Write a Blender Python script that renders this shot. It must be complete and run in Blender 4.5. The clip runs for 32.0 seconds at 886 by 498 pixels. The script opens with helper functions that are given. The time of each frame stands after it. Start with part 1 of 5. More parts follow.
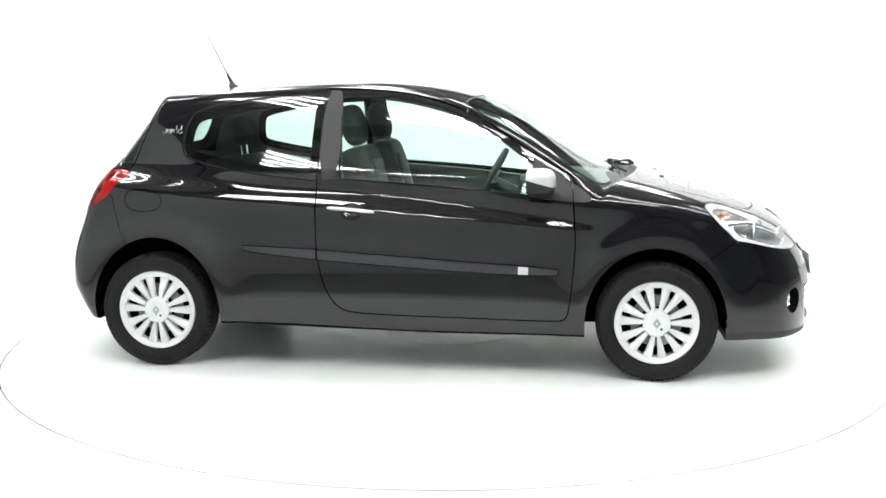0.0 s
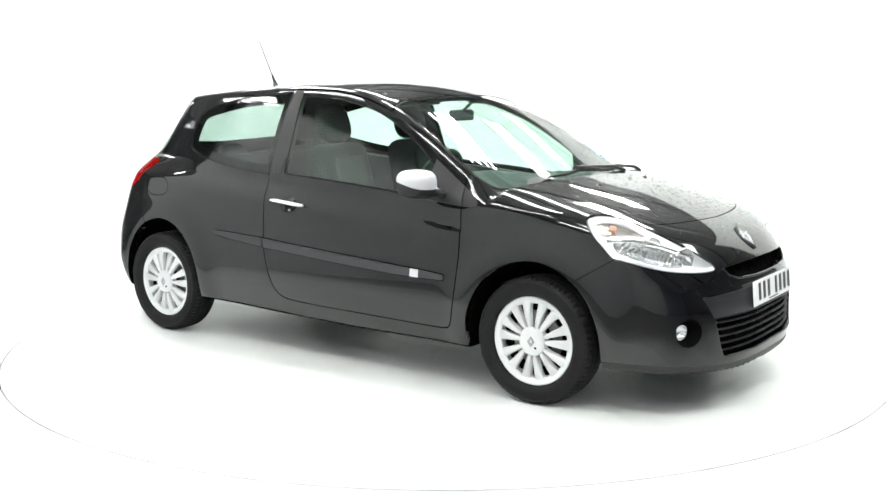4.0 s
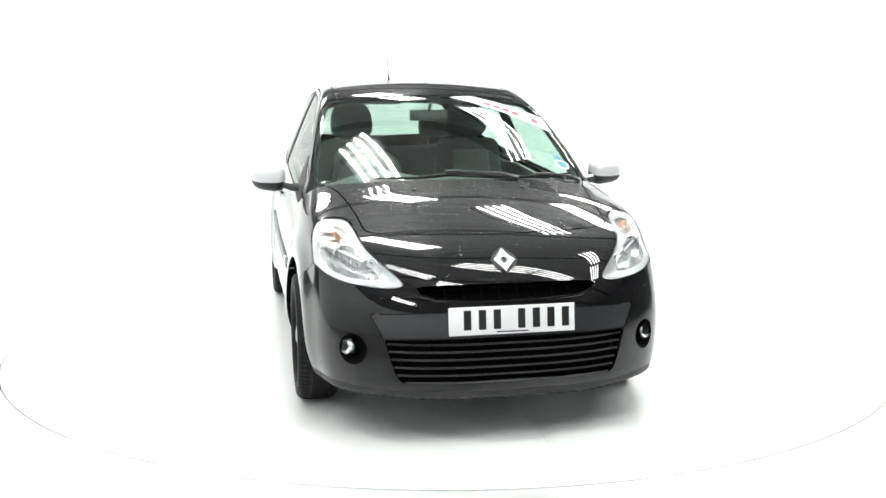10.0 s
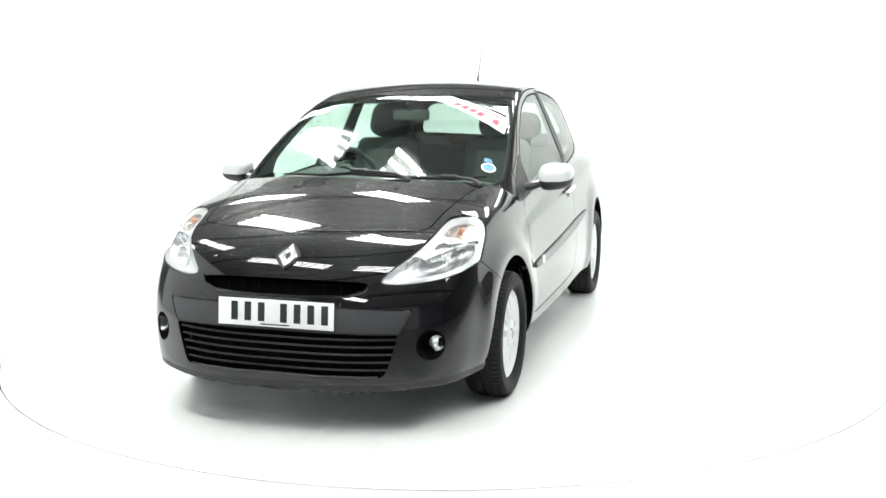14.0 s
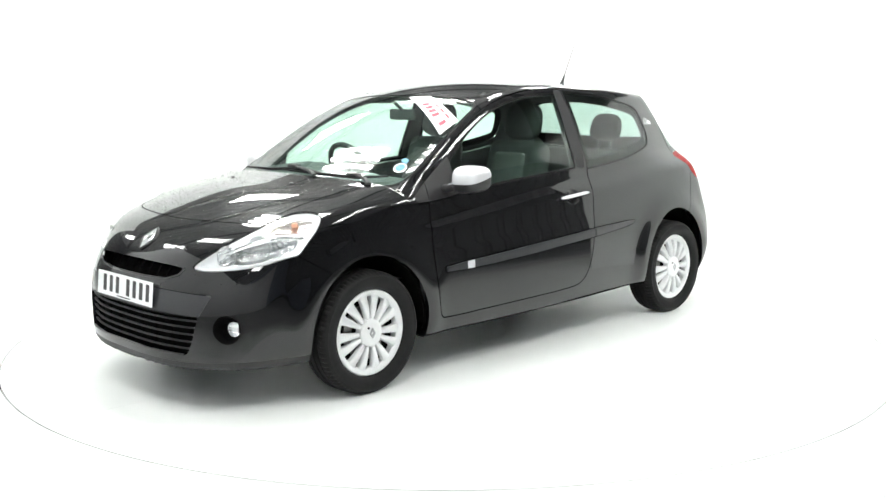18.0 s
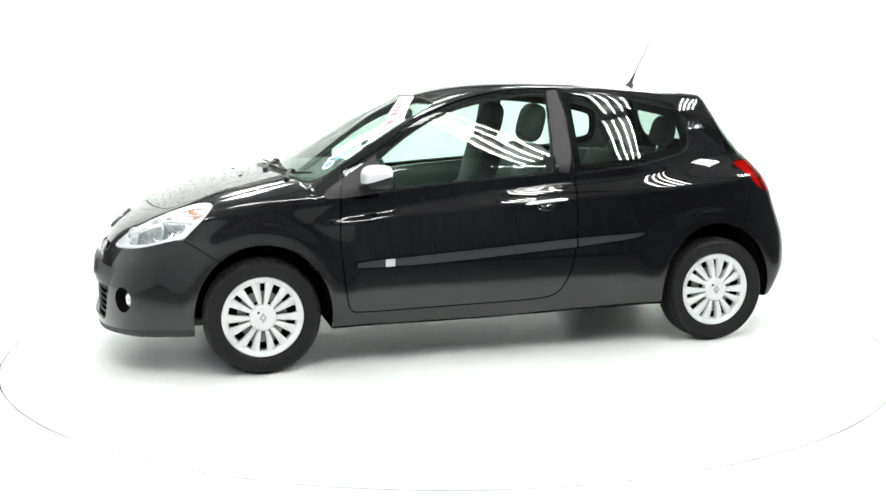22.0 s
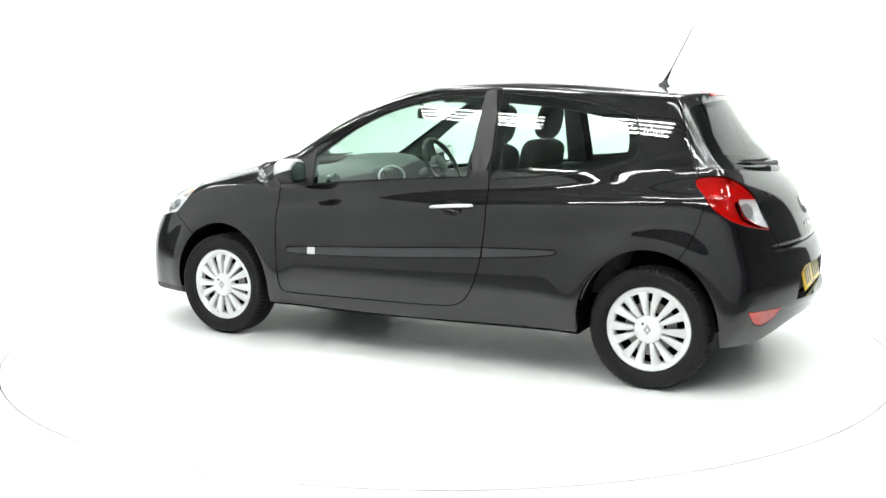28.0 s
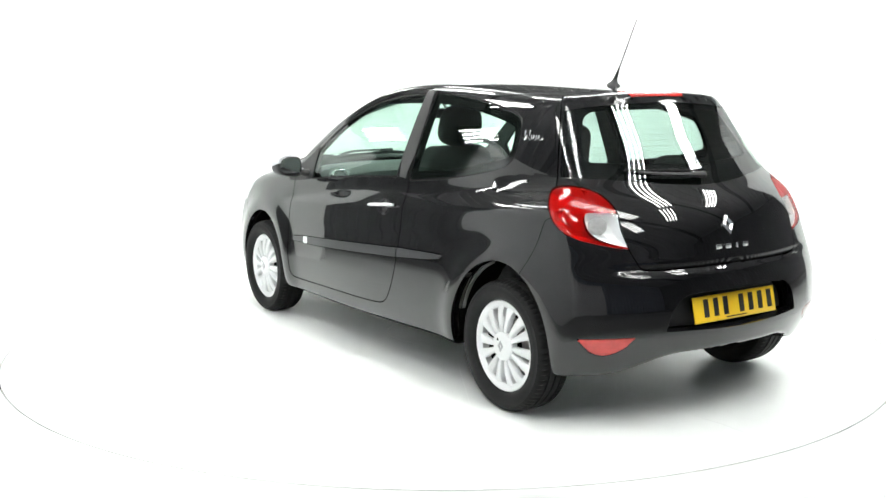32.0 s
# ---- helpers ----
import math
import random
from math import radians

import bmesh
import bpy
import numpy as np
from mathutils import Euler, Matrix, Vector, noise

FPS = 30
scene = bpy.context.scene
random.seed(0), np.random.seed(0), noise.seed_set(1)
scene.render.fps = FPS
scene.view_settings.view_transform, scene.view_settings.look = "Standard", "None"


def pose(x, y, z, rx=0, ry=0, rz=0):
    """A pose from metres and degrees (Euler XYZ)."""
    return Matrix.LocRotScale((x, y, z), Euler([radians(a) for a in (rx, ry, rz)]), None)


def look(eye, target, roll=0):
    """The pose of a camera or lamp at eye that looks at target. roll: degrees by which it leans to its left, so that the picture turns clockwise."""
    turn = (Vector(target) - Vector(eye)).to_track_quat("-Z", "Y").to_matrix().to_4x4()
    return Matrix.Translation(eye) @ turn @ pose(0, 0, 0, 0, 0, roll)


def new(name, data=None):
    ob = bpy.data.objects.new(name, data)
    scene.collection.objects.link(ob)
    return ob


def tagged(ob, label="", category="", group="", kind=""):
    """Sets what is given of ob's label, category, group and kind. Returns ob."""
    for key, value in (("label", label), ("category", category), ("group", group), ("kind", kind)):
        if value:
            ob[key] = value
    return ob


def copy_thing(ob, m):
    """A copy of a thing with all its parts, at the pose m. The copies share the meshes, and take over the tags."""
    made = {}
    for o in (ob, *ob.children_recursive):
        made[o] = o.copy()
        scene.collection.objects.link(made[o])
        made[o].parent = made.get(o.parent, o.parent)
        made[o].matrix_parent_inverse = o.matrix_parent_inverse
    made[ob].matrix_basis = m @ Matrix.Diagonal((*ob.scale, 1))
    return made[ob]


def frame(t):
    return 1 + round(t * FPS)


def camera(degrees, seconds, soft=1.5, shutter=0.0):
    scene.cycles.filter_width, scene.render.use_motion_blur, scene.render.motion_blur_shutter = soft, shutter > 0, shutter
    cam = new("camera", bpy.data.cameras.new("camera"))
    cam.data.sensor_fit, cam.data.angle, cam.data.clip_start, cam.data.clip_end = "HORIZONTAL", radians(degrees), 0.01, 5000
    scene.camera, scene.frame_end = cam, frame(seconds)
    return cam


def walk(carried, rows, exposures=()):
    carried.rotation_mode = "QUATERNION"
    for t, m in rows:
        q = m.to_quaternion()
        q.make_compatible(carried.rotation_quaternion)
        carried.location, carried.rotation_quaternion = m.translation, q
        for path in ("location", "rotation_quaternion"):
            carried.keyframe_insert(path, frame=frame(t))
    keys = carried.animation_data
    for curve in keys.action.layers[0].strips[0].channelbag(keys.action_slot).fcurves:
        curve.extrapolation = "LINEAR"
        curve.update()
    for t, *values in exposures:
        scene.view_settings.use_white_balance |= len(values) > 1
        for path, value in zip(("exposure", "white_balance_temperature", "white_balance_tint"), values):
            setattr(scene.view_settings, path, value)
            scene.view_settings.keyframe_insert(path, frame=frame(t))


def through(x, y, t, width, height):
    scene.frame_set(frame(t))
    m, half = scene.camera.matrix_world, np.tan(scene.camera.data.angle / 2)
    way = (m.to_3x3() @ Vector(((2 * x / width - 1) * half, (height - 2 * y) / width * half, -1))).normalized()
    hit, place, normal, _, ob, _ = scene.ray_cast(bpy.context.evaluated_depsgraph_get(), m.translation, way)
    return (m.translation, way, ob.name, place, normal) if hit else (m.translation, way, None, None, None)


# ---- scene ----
# ---- the camera: a tripod at standing height, six metres from the turntable's axis
cam = camera(46.99, 32.0)
EYE = (0.0, -5.9946, 1.4332)
TILT, PAN = radians(8.888), radians(-0.242)
AIM = Vector((math.sin(PAN) * math.cos(TILT), math.cos(PAN) * math.cos(TILT), -math.sin(TILT)))
STAND = look(EYE, Vector(EYE) + AIM, -0.157)
walk(cam, [(0, STAND), (32, STAND)])
scene.view_settings.exposure = 0.75

# the turntable's turn in degrees, second by second of the spin
SPIN_TIMES = (0, 3, 6, 9, 11.5, 13, 16, 19, 21, 23, 26, 28, 30, 32)
SPIN_TURNS = (-7.40, -28.60, -49.76, -71.06, -88.82, -99.51, -120.95, -142.36, -156.66, -171.02, -192.60, -207.05, -221.48, -235.95)
AXIS_X, AXIS_Y = 0.1258, 0.1497          # where the turntable's axis stands in the car's own space


# ---- world and light: a closed hall lit by banks of fluorescent tubes
world = bpy.data.worlds.new("hall_air")
scene.world = world
world.use_nodes = True
world.node_tree.nodes["Background"].inputs[0].default_value = (0.9, 0.95, 1.0, 1)
world.node_tree.nodes["Background"].inputs[1].default_value = 0.02
TUBE_GLOW = 31.0


# ---- materials
def material(name, colour, rough=0.5, metal=0.0, coat=0.0, spec=0.5, bump=0.0, scale=40.0, vary=0.0, emit=0.0, detail=4.0, rough_vary=0.0, ior=1.55):
    """A surface with variation at two scales: mottling in colour and roughness, and fine relief."""
    m = bpy.data.materials.new(name)
    m.use_nodes = True
    nt = m.node_tree
    b = nt.nodes["Principled BSDF"]
    b.inputs["Base Color"].default_value = (*colour, 1)
    b.inputs["Roughness"].default_value = rough
    b.inputs["Metallic"].default_value = metal
    b.inputs["Coat Weight"].default_value = coat
    b.inputs["Coat Roughness"].default_value, b.inputs["Coat IOR"].default_value = 0.015, ior
    b.inputs["Specular IOR Level"].default_value = spec
    if emit:
        b.inputs["Emission Color"].default_value = (*colour, 1)
        b.inputs["Emission Strength"].default_value = emit
    if vary or bump or rough_vary:
        tc = nt.nodes.new("ShaderNodeTexCoord")
        big = nt.nodes.new("ShaderNodeTexNoise")
        big.inputs["Scale"].default_value, big.inputs["Detail"].default_value = scale * 0.08, detail
        fine = nt.nodes.new("ShaderNodeTexNoise")
        fine.inputs["Scale"].default_value, fine.inputs["Detail"].default_value = scale, detail
        nt.links.new(tc.outputs["Object"], big.inputs["Vector"])
        nt.links.new(tc.outputs["Object"], fine.inputs["Vector"])
        mixed = nt.nodes.new("ShaderNodeMath")
        mixed.operation = "MULTIPLY_ADD"
        nt.links.new(big.outputs["Fac"], mixed.inputs[0])
        mixed.inputs[1].default_value = 0.6
        part_fine = nt.nodes.new("ShaderNodeMath")
        part_fine.operation = "MULTIPLY"
        nt.links.new(fine.outputs["Fac"], part_fine.inputs[0])
        part_fine.inputs[1].default_value = 0.4
        nt.links.new(part_fine.outputs[0], mixed.inputs[2])
        if vary:
            ramp = nt.nodes.new("ShaderNodeMapRange")
            ramp.inputs["From Min"].default_value, ramp.inputs["From Max"].default_value = 0.3, 0.7
            ramp.inputs["To Min"].default_value, ramp.inputs["To Max"].default_value = 1 - vary, 1 + vary
            nt.links.new(mixed.outputs[0], ramp.inputs["Value"])
            mul = nt.nodes.new("ShaderNodeVectorMath")
            mul.operation = "SCALE"
            mul.inputs[0].default_value = colour
            nt.links.new(ramp.outputs[0], mul.inputs["Scale"])
            nt.links.new(mul.outputs[0], b.inputs["Base Color"])
        if rough_vary:
            rr = nt.nodes.new("ShaderNodeMapRange")
            rr.inputs["From Min"].default_value, rr.inputs["From Max"].default_value = 0.3, 0.7
            rr.inputs["To Min"].default_value, rr.inputs["To Max"].default_value = max(rough - rough_vary, 0), rough + rough_vary
            nt.links.new(mixed.outputs[0], rr.inputs["Value"])
            nt.links.new(rr.outputs[0], b.inputs["Roughness"])
        if bump:
            bp = nt.nodes.new("ShaderNodeBump")
            bp.inputs["Strength"].default_value, bp.inputs["Distance"].default_value = bump, 0.002
            nt.links.new(fine.outputs["Fac"], bp.inputs["Height"])
            nt.links.new(bp.outputs[0], b.inputs["Normal"])
    return m


def glass_material(name, colour, through=0.9, rough=0.0, head_on=0.085, grazing=0.80):
    """Thin tinted pane: straight-through tint with a mirror coat that grows at grazing angles."""
    m = bpy.data.materials.new(name)
    m.use_nodes = True
    nt = m.node_tree
    nt.nodes.remove(nt.nodes["Principled BSDF"])
    out = nt.nodes["Material Output"]
    clear, gloss, mix, facing, power, scale = (nt.nodes.new("ShaderNode" + k) for k in ("BsdfTransparent", "BsdfGlossy", "MixShader", "LayerWeight", "Math", "Math"))
    clear.inputs["Color"].default_value = (*[c * through for c in colour], 1)
    gloss.inputs["Roughness"].default_value = rough
    facing.inputs["Blend"].default_value = 0.5
    power.operation, power.inputs[1].default_value = "POWER", 4.6
    scale.operation, scale.inputs[1].default_value, scale.inputs[2].default_value = "MULTIPLY_ADD", grazing, head_on
    nt.links.new(facing.outputs["Facing"], power.inputs[0])
    nt.links.new(power.outputs[0], scale.inputs[0])
    nt.links.new(scale.outputs[0], mix.inputs[0])
    nt.links.new(clear.outputs[0], mix.inputs[1])
    nt.links.new(gloss.outputs[0], mix.inputs[2])
    nt.links.new(mix.outputs[0], out.inputs["Surface"])
    return m


M_PAINT = material("black_paint", (0.0034, 0.0035, 0.0042), rough=0.35, coat=1.0, spec=0.05, ior=1.55)
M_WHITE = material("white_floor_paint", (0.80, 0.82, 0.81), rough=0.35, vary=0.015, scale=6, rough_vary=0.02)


def dim_outwards(m, near, away, far_grey):
    """Greys floor paint between two distances from the turntable, in ragged patches: painted light fall-off."""
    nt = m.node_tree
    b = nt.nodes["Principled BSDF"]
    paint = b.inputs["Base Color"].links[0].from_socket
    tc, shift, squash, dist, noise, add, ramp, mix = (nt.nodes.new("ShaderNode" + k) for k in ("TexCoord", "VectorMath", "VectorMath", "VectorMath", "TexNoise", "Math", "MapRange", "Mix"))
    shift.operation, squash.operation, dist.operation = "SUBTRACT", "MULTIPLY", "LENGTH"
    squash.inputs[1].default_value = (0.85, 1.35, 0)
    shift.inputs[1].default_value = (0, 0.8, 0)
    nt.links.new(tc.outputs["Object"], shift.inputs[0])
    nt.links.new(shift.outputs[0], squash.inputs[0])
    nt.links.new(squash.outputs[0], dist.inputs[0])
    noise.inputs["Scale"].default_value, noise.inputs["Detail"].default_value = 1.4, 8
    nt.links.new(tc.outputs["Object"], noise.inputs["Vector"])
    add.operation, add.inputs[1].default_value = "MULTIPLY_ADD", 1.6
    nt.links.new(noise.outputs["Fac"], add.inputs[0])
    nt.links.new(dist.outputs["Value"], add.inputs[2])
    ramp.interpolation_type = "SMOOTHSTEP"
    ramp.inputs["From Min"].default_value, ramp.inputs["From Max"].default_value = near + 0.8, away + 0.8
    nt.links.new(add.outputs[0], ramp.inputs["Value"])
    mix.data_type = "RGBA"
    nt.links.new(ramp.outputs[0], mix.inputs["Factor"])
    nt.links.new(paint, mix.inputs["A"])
    mix.inputs["B"].default_value = (*far_grey, 1)
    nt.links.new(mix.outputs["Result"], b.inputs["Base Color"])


# light fall-off over the outer floor, put into its colour
dim_outwards(M_WHITE, 3.8, 5.7, (0.15, 0.15, 0.147))
M_TYRE = material("tyre_rubber", (0.012, 0.012, 0.012), rough=0.6, spec=0.15, vary=0.2, bump=0.3, scale=60)
M_RIM = material("silver_wheel_paint", (0.70, 0.71, 0.715), rough=0.35, metal=0.15, vary=0.05, scale=30, rough_vary=0.05)
M_TUBE = material("tube_light", (0.985, 1, 0.975), emit=TUBE_GLOW)
M_DARK = material("dark_hall_wall", (0.17, 0.172, 0.175), rough=0.8, vary=0.2, scale=3)
# blue-grey tint stands in for bluish light from behind the camera
M_BLUELIT = material("bluish_lit_sheet", (0.30, 0.34, 0.42), rough=0.7, vary=0.15, scale=3)


M_TRIM = material("black_grained_plastic", (0.0105, 0.0105, 0.0115), rough=0.48, bump=0.25, scale=400, vary=0.1)
M_BAND = material("grey_black_plastic", (0.020, 0.021, 0.024), rough=0.38, coat=0.35, bump=0.15, scale=500, vary=0.08)
M_RUBBER = material("seal_rubber", (0.007, 0.007, 0.007), rough=0.6, spec=0.2)
M_VOID = material("unlit_plastic", (0.004, 0.004, 0.004), rough=0.9, spec=0.02)
M_LINING = material("interior_lining", (0.085, 0.088, 0.088), rough=0.85, vary=0.15, bump=0.2, scale=150)
M_GLASS = glass_material("tinted_glass", (0.81, 0.97, 0.895), 0.96)
M_DARKGLASS = glass_material("dark_tinted_glass", (0.62, 0.72, 0.68), 0.9)
M_CLEAR = glass_material("clear_lamp_glass", (0.97, 0.98, 0.98), 0.98, 0.0, 0.05, 0.5)
M_RED = glass_material("red_lamp_glass", (0.60, 0.030, 0.026), 0.97, 0.0, 0.04, 0.45)
M_REDBOWL = material("red_lamp_reflector", (0.85, 0.80, 0.76), rough=0.35, metal=0.0, bump=0.5, scale=180)
M_REFLECTOR = material("red_reflex_plastic", (0.48, 0.022, 0.018), rough=0.25, coat=0.6, bump=0.6, scale=260, vary=0.25)
M_CHROME = material("chrome", (0.86, 0.87, 0.88), rough=0.10, metal=1.0)
M_SATIN = material("satin_silver_paint", (0.66, 0.67, 0.69), rough=0.30, metal=0.25, coat=0.6)
M_BOWL = material("lamp_reflector", (0.80, 0.81, 0.82), rough=0.25, metal=0.3, bump=0.25, scale=60)
M_BAFFLE = material("grey_lamp_housing", (0.34, 0.34, 0.34), rough=0.3, metal=0.5, vary=0.3, scale=70)
M_BEZEL = material("lamp_bezel_silver", (0.74, 0.75, 0.76), rough=0.28, metal=0.45, vary=0.06, scale=60)
M_PINKBOWL = material("amber_tinged_reflector", (0.66, 0.60, 0.57), rough=0.16, metal=0.9, bump=0.8, scale=90, vary=0.25)
M_FLUTED = material("fluted_reflector", (0.70, 0.71, 0.72), rough=0.14, metal=0.95, vary=0.2, scale=80)
_nt = M_FLUTED.node_tree
_tc, _wave, _bump = (_nt.nodes.new("ShaderNode" + k) for k in ("TexCoord", "TexWave", "Bump"))
_wave.bands_direction = "Y"
_wave.inputs["Scale"].default_value, _wave.inputs["Distortion"].default_value = 26.0, 1.2
_bump.inputs["Strength"].default_value, _bump.inputs["Distance"].default_value = 0.9, 0.004
_nt.links.new(_tc.outputs["Object"], _wave.inputs["Vector"])
_nt.links.new(_wave.outputs["Fac"], _bump.inputs["Height"])
_nt.links.new(_bump.outputs[0], _nt.nodes["Principled BSDF"].inputs["Normal"])
M_AMBER = material("amber_bulb", (0.76, 0.38, 0.25), rough=0.3, coat=0.5)
M_PLATEW = material("white_plate", (0.80, 0.81, 0.82), rough=0.35, coat=0.3)
M_PLATEY = material("yellow_plate", (0.80, 0.52, 0.02), rough=0.35, coat=0.3)
M_INK = material("black_print", (0.012, 0.012, 0.013), rough=0.4)
M_PAPER = material("white_sticker", (0.85, 0.85, 0.86), rough=0.5)
M_REDINK = material("red_print", (0.70, 0.06, 0.09), rough=0.5)
M_BLUEINK = material("blue_print", (0.10, 0.28, 0.45), rough=0.5, vary=0.3, scale=300)
M_CLOTH = material("seat_cloth", (0.050, 0.053, 0.052), rough=0.95, vary=0.15, scale=25)
M_CLOTHGREY = material("grey_seat_cloth", (0.09, 0.096, 0.094), rough=0.95, vary=0.15, scale=25)
M_DASH = material("dashboard_plastic", (0.065, 0.070, 0.070), rough=0.6, vary=0.12, bump=0.3, scale=260)
M_STEEL = material("bare_steel", (0.30, 0.29, 0.28), rough=0.45, metal=0.9, vary=0.2, scale=50)
M_ROD = material("grey_aerial_rod", (0.13, 0.13, 0.135), rough=0.5)
M_MIRROR = material("mirror_glass", (0.9, 0.92, 0.92), rough=0.02, metal=1.0)
M_WATER = bpy.data.materials.new("rain_drop")
M_WATER.use_nodes = True
_b = M_WATER.node_tree.nodes["Principled BSDF"]
_b.inputs["Base Color"].default_value = (0.03, 0.03, 0.031, 1)
_b.inputs["Roughness"].default_value, _b.inputs["IOR"].default_value = 0.03, 1.33
_b.inputs["Coat Weight"].default_value = 1.0


M_CONCRETE = material("concrete", (0.16, 0.16, 0.155), rough=0.8, vary=0.25, bump=0.3, scale=12)
M_TABLE = material("white_table_paint", (0.80, 0.82, 0.81), rough=0.33, vary=0.02, scale=9, rough_vary=0.015)
M_WALL = material("white_wall_paint", (0.82, 0.84, 0.83), rough=0.6, vary=0.01, scale=4)
M_ROOFSHEET = material("roof_sheet", (0.60, 0.605, 0.61), rough=0.7, vary=0.15, scale=5)
M_HOUSING = material("fitting_paint", (0.10, 0.10, 0.10), rough=0.4, vary=0.03)
M_PARTITION = material("partition_paint", (0.62, 0.63, 0.64), rough=0.7, vary=0.05, scale=3)
M_DOORTRIM = material("door_trim_vinyl", (0.22, 0.23, 0.225), rough=0.6, vary=0.08, bump=0.2, scale=200)
M_LENSRING = material("lamp_bezel", (0.42, 0.43, 0.44), rough=0.35, metal=0.6)
M_REFLECT = material("silvered_reflector", (0.88, 0.89, 0.90), rough=0.10, metal=1.0, bump=1.0, scale=110)
M_EMBLEM = material("emblem_metal", (0.66, 0.67, 0.68), rough=0.22, metal=0.85)
M_WIRE = material("heating_wire", (0.10, 0.07, 0.05), rough=0.5)


# ---------------------------------------------------------------- the car's outer skin
# Car space: x forward, y to its left, z up, the origin on the ground midway between the axles.
def curve(xs, ys):
    """A natural cubic through a few control values, straight beyond its ends."""
    xs, ys = np.array(xs, float), np.array(ys, float)
    n, h = len(xs), np.diff(xs)
    a, b = np.zeros((n, n)), np.zeros(n)
    a[0, 0] = a[-1, -1] = 1
    for i in range(1, n - 1):
        a[i, i - 1:i + 2] = h[i - 1], 2 * (h[i - 1] + h[i]), h[i]
        b[i] = 6 * ((ys[i + 1] - ys[i]) / h[i] - (ys[i] - ys[i - 1]) / h[i - 1])
    m = np.linalg.solve(a, b)

    def value(x):
        x = np.asarray(x, float)
        i = np.clip(np.searchsorted(xs, x) - 1, 0, n - 2)
        d, q = h[i], np.clip(x, xs[0], xs[-1])
        u, v = xs[i + 1] - q, q - xs[i]
        y = (m[i] * u ** 3 + m[i + 1] * v ** 3) / (6 * d) + (ys[i] / d - m[i] * d / 6) * u + (ys[i + 1] / d - m[i + 1] * d / 6) * v
        s0 = (ys[1] - ys[0]) / h[0] - h[0] * (2 * m[0] + m[1]) / 6
        s1 = (ys[-1] - ys[-2]) / h[-1] + h[-1] * (m[-2] + 2 * m[-1]) / 6
        return y + np.where(x < xs[0], (x - xs[0]) * s0, 0) + np.where(x > xs[-1], (x - xs[-1]) * s1, 0)
    return value


def step(a, b, x):
    t = np.clip((x - a) / (b - a), 0, 1)
    return t * t * (3 - 2 * t)


def blend(a, b, r):
    """The larger of two fields, with an even curvature where they meet."""
    k = 0.75 * r
    return np.maximum(a, b) + np.maximum(k - np.abs(a - b), 0) ** 3 / (6 * k * k)


WHEELBASE, HUB_Z, TYRE = 2.575, 0.295, 0.300
lower_plan = curve((-2.0, -1.7, -1.35, -0.8, 0, 0.8, 1.3, 1.6, 1.85, 2.1), (0.7421, 0.8003, 0.8325, 0.8394, 0.8429, 0.8342, 0.826, 0.7982, 0.7486, 0.6639))
lower_section = curve((0.1, 0.2, 0.34, 0.5, 0.62, 0.74, 0.86, 0.97, 1.1), (-0.076, -0.0393, -0.0081, -0.007, -0.016, -0.0332, -0.0546, -0.0905, -0.1487))
upper_plan = curve((-1.9, -1.5, -1.1, -0.7, -0.2, 0.3, 0.7, 1.1, 1.6), (0.5711, 0.652, 0.7262, 0.7572, 0.7667, 0.7618, 0.7418, 0.701, 0.6039))
upper_section = curve((0.8, 1.0, 1.15, 1.3, 1.42, 1.55), (0.0617, -0.0079, -0.0676, -0.1323, -0.1917, -0.2626))
bonnet_line = curve((0.9, 1.15, 1.3, 1.46, 1.64, 1.82, 1.95, 2.1), (1.0574, 1.0187, 0.9872, 0.9515, 0.8968, 0.8287, 0.7651, 0.6746))
screen_line = curve((-1.5, -1.37, -1.08, -0.74, -0.4, -0.15, 0.1, 0.26, 0.42, 0.6, 0.8, 1.1, 1.3), (1.4062, 1.4228, 1.4512, 1.4766, 1.4924, 1.4894, 1.4643, 1.4322, 1.3829, 1.2999, 1.1834, 0.9952, 0.8676))
nose_line = curve((0.1, 0.2, 0.3, 0.42, 0.52, 0.60, 0.68, 0.76, 0.9), (2.0950, 2.1280, 2.1340, 2.1333, 2.1206, 2.09, 2.0456, 1.9938, 1.8849))
tail_line = curve((0.1, 0.22, 0.32, 0.42, 0.54, 0.62, 0.72, 0.84, 0.96, 1.04, 1.15, 1.27, 1.37, 1.5), (-1.8816, -1.918, -1.947, -1.9607, -1.9567, -1.9387, -1.8998, -1.8528, -1.775, -1.6906, -1.5881, -1.4975, -1.426, -1.3382))


crease_line = lambda x: 0.815 - 0.070 * x
ledge_line = curve((-1.4, -0.8, -0.45, -0.1, 0.21, 0.52, 0.82, 1.1), (1.005, 0.966, 0.946, 0.911, 0.876, 0.838, 0.797, 0.757))


def shoulder(x, z):
    """The pressed line along the flank: out to a crease, then a ledge that leans in under the windows."""
    c, u = crease_line(x), ledge_line(x)
    w = np.maximum(u - c, 0.03)
    kink = lambda d: np.logaddexp(0, d / 0.004) * 0.004
    s1, s2, s3 = 1 / 0.13, -2 / w, 1 / 0.07
    return s1 * kink(z - c + 0.13) + (s2 - s1) * kink(z - c) + (s3 - s2) * kink(z - c - w) - s3 * kink(z - c - w - 0.07)


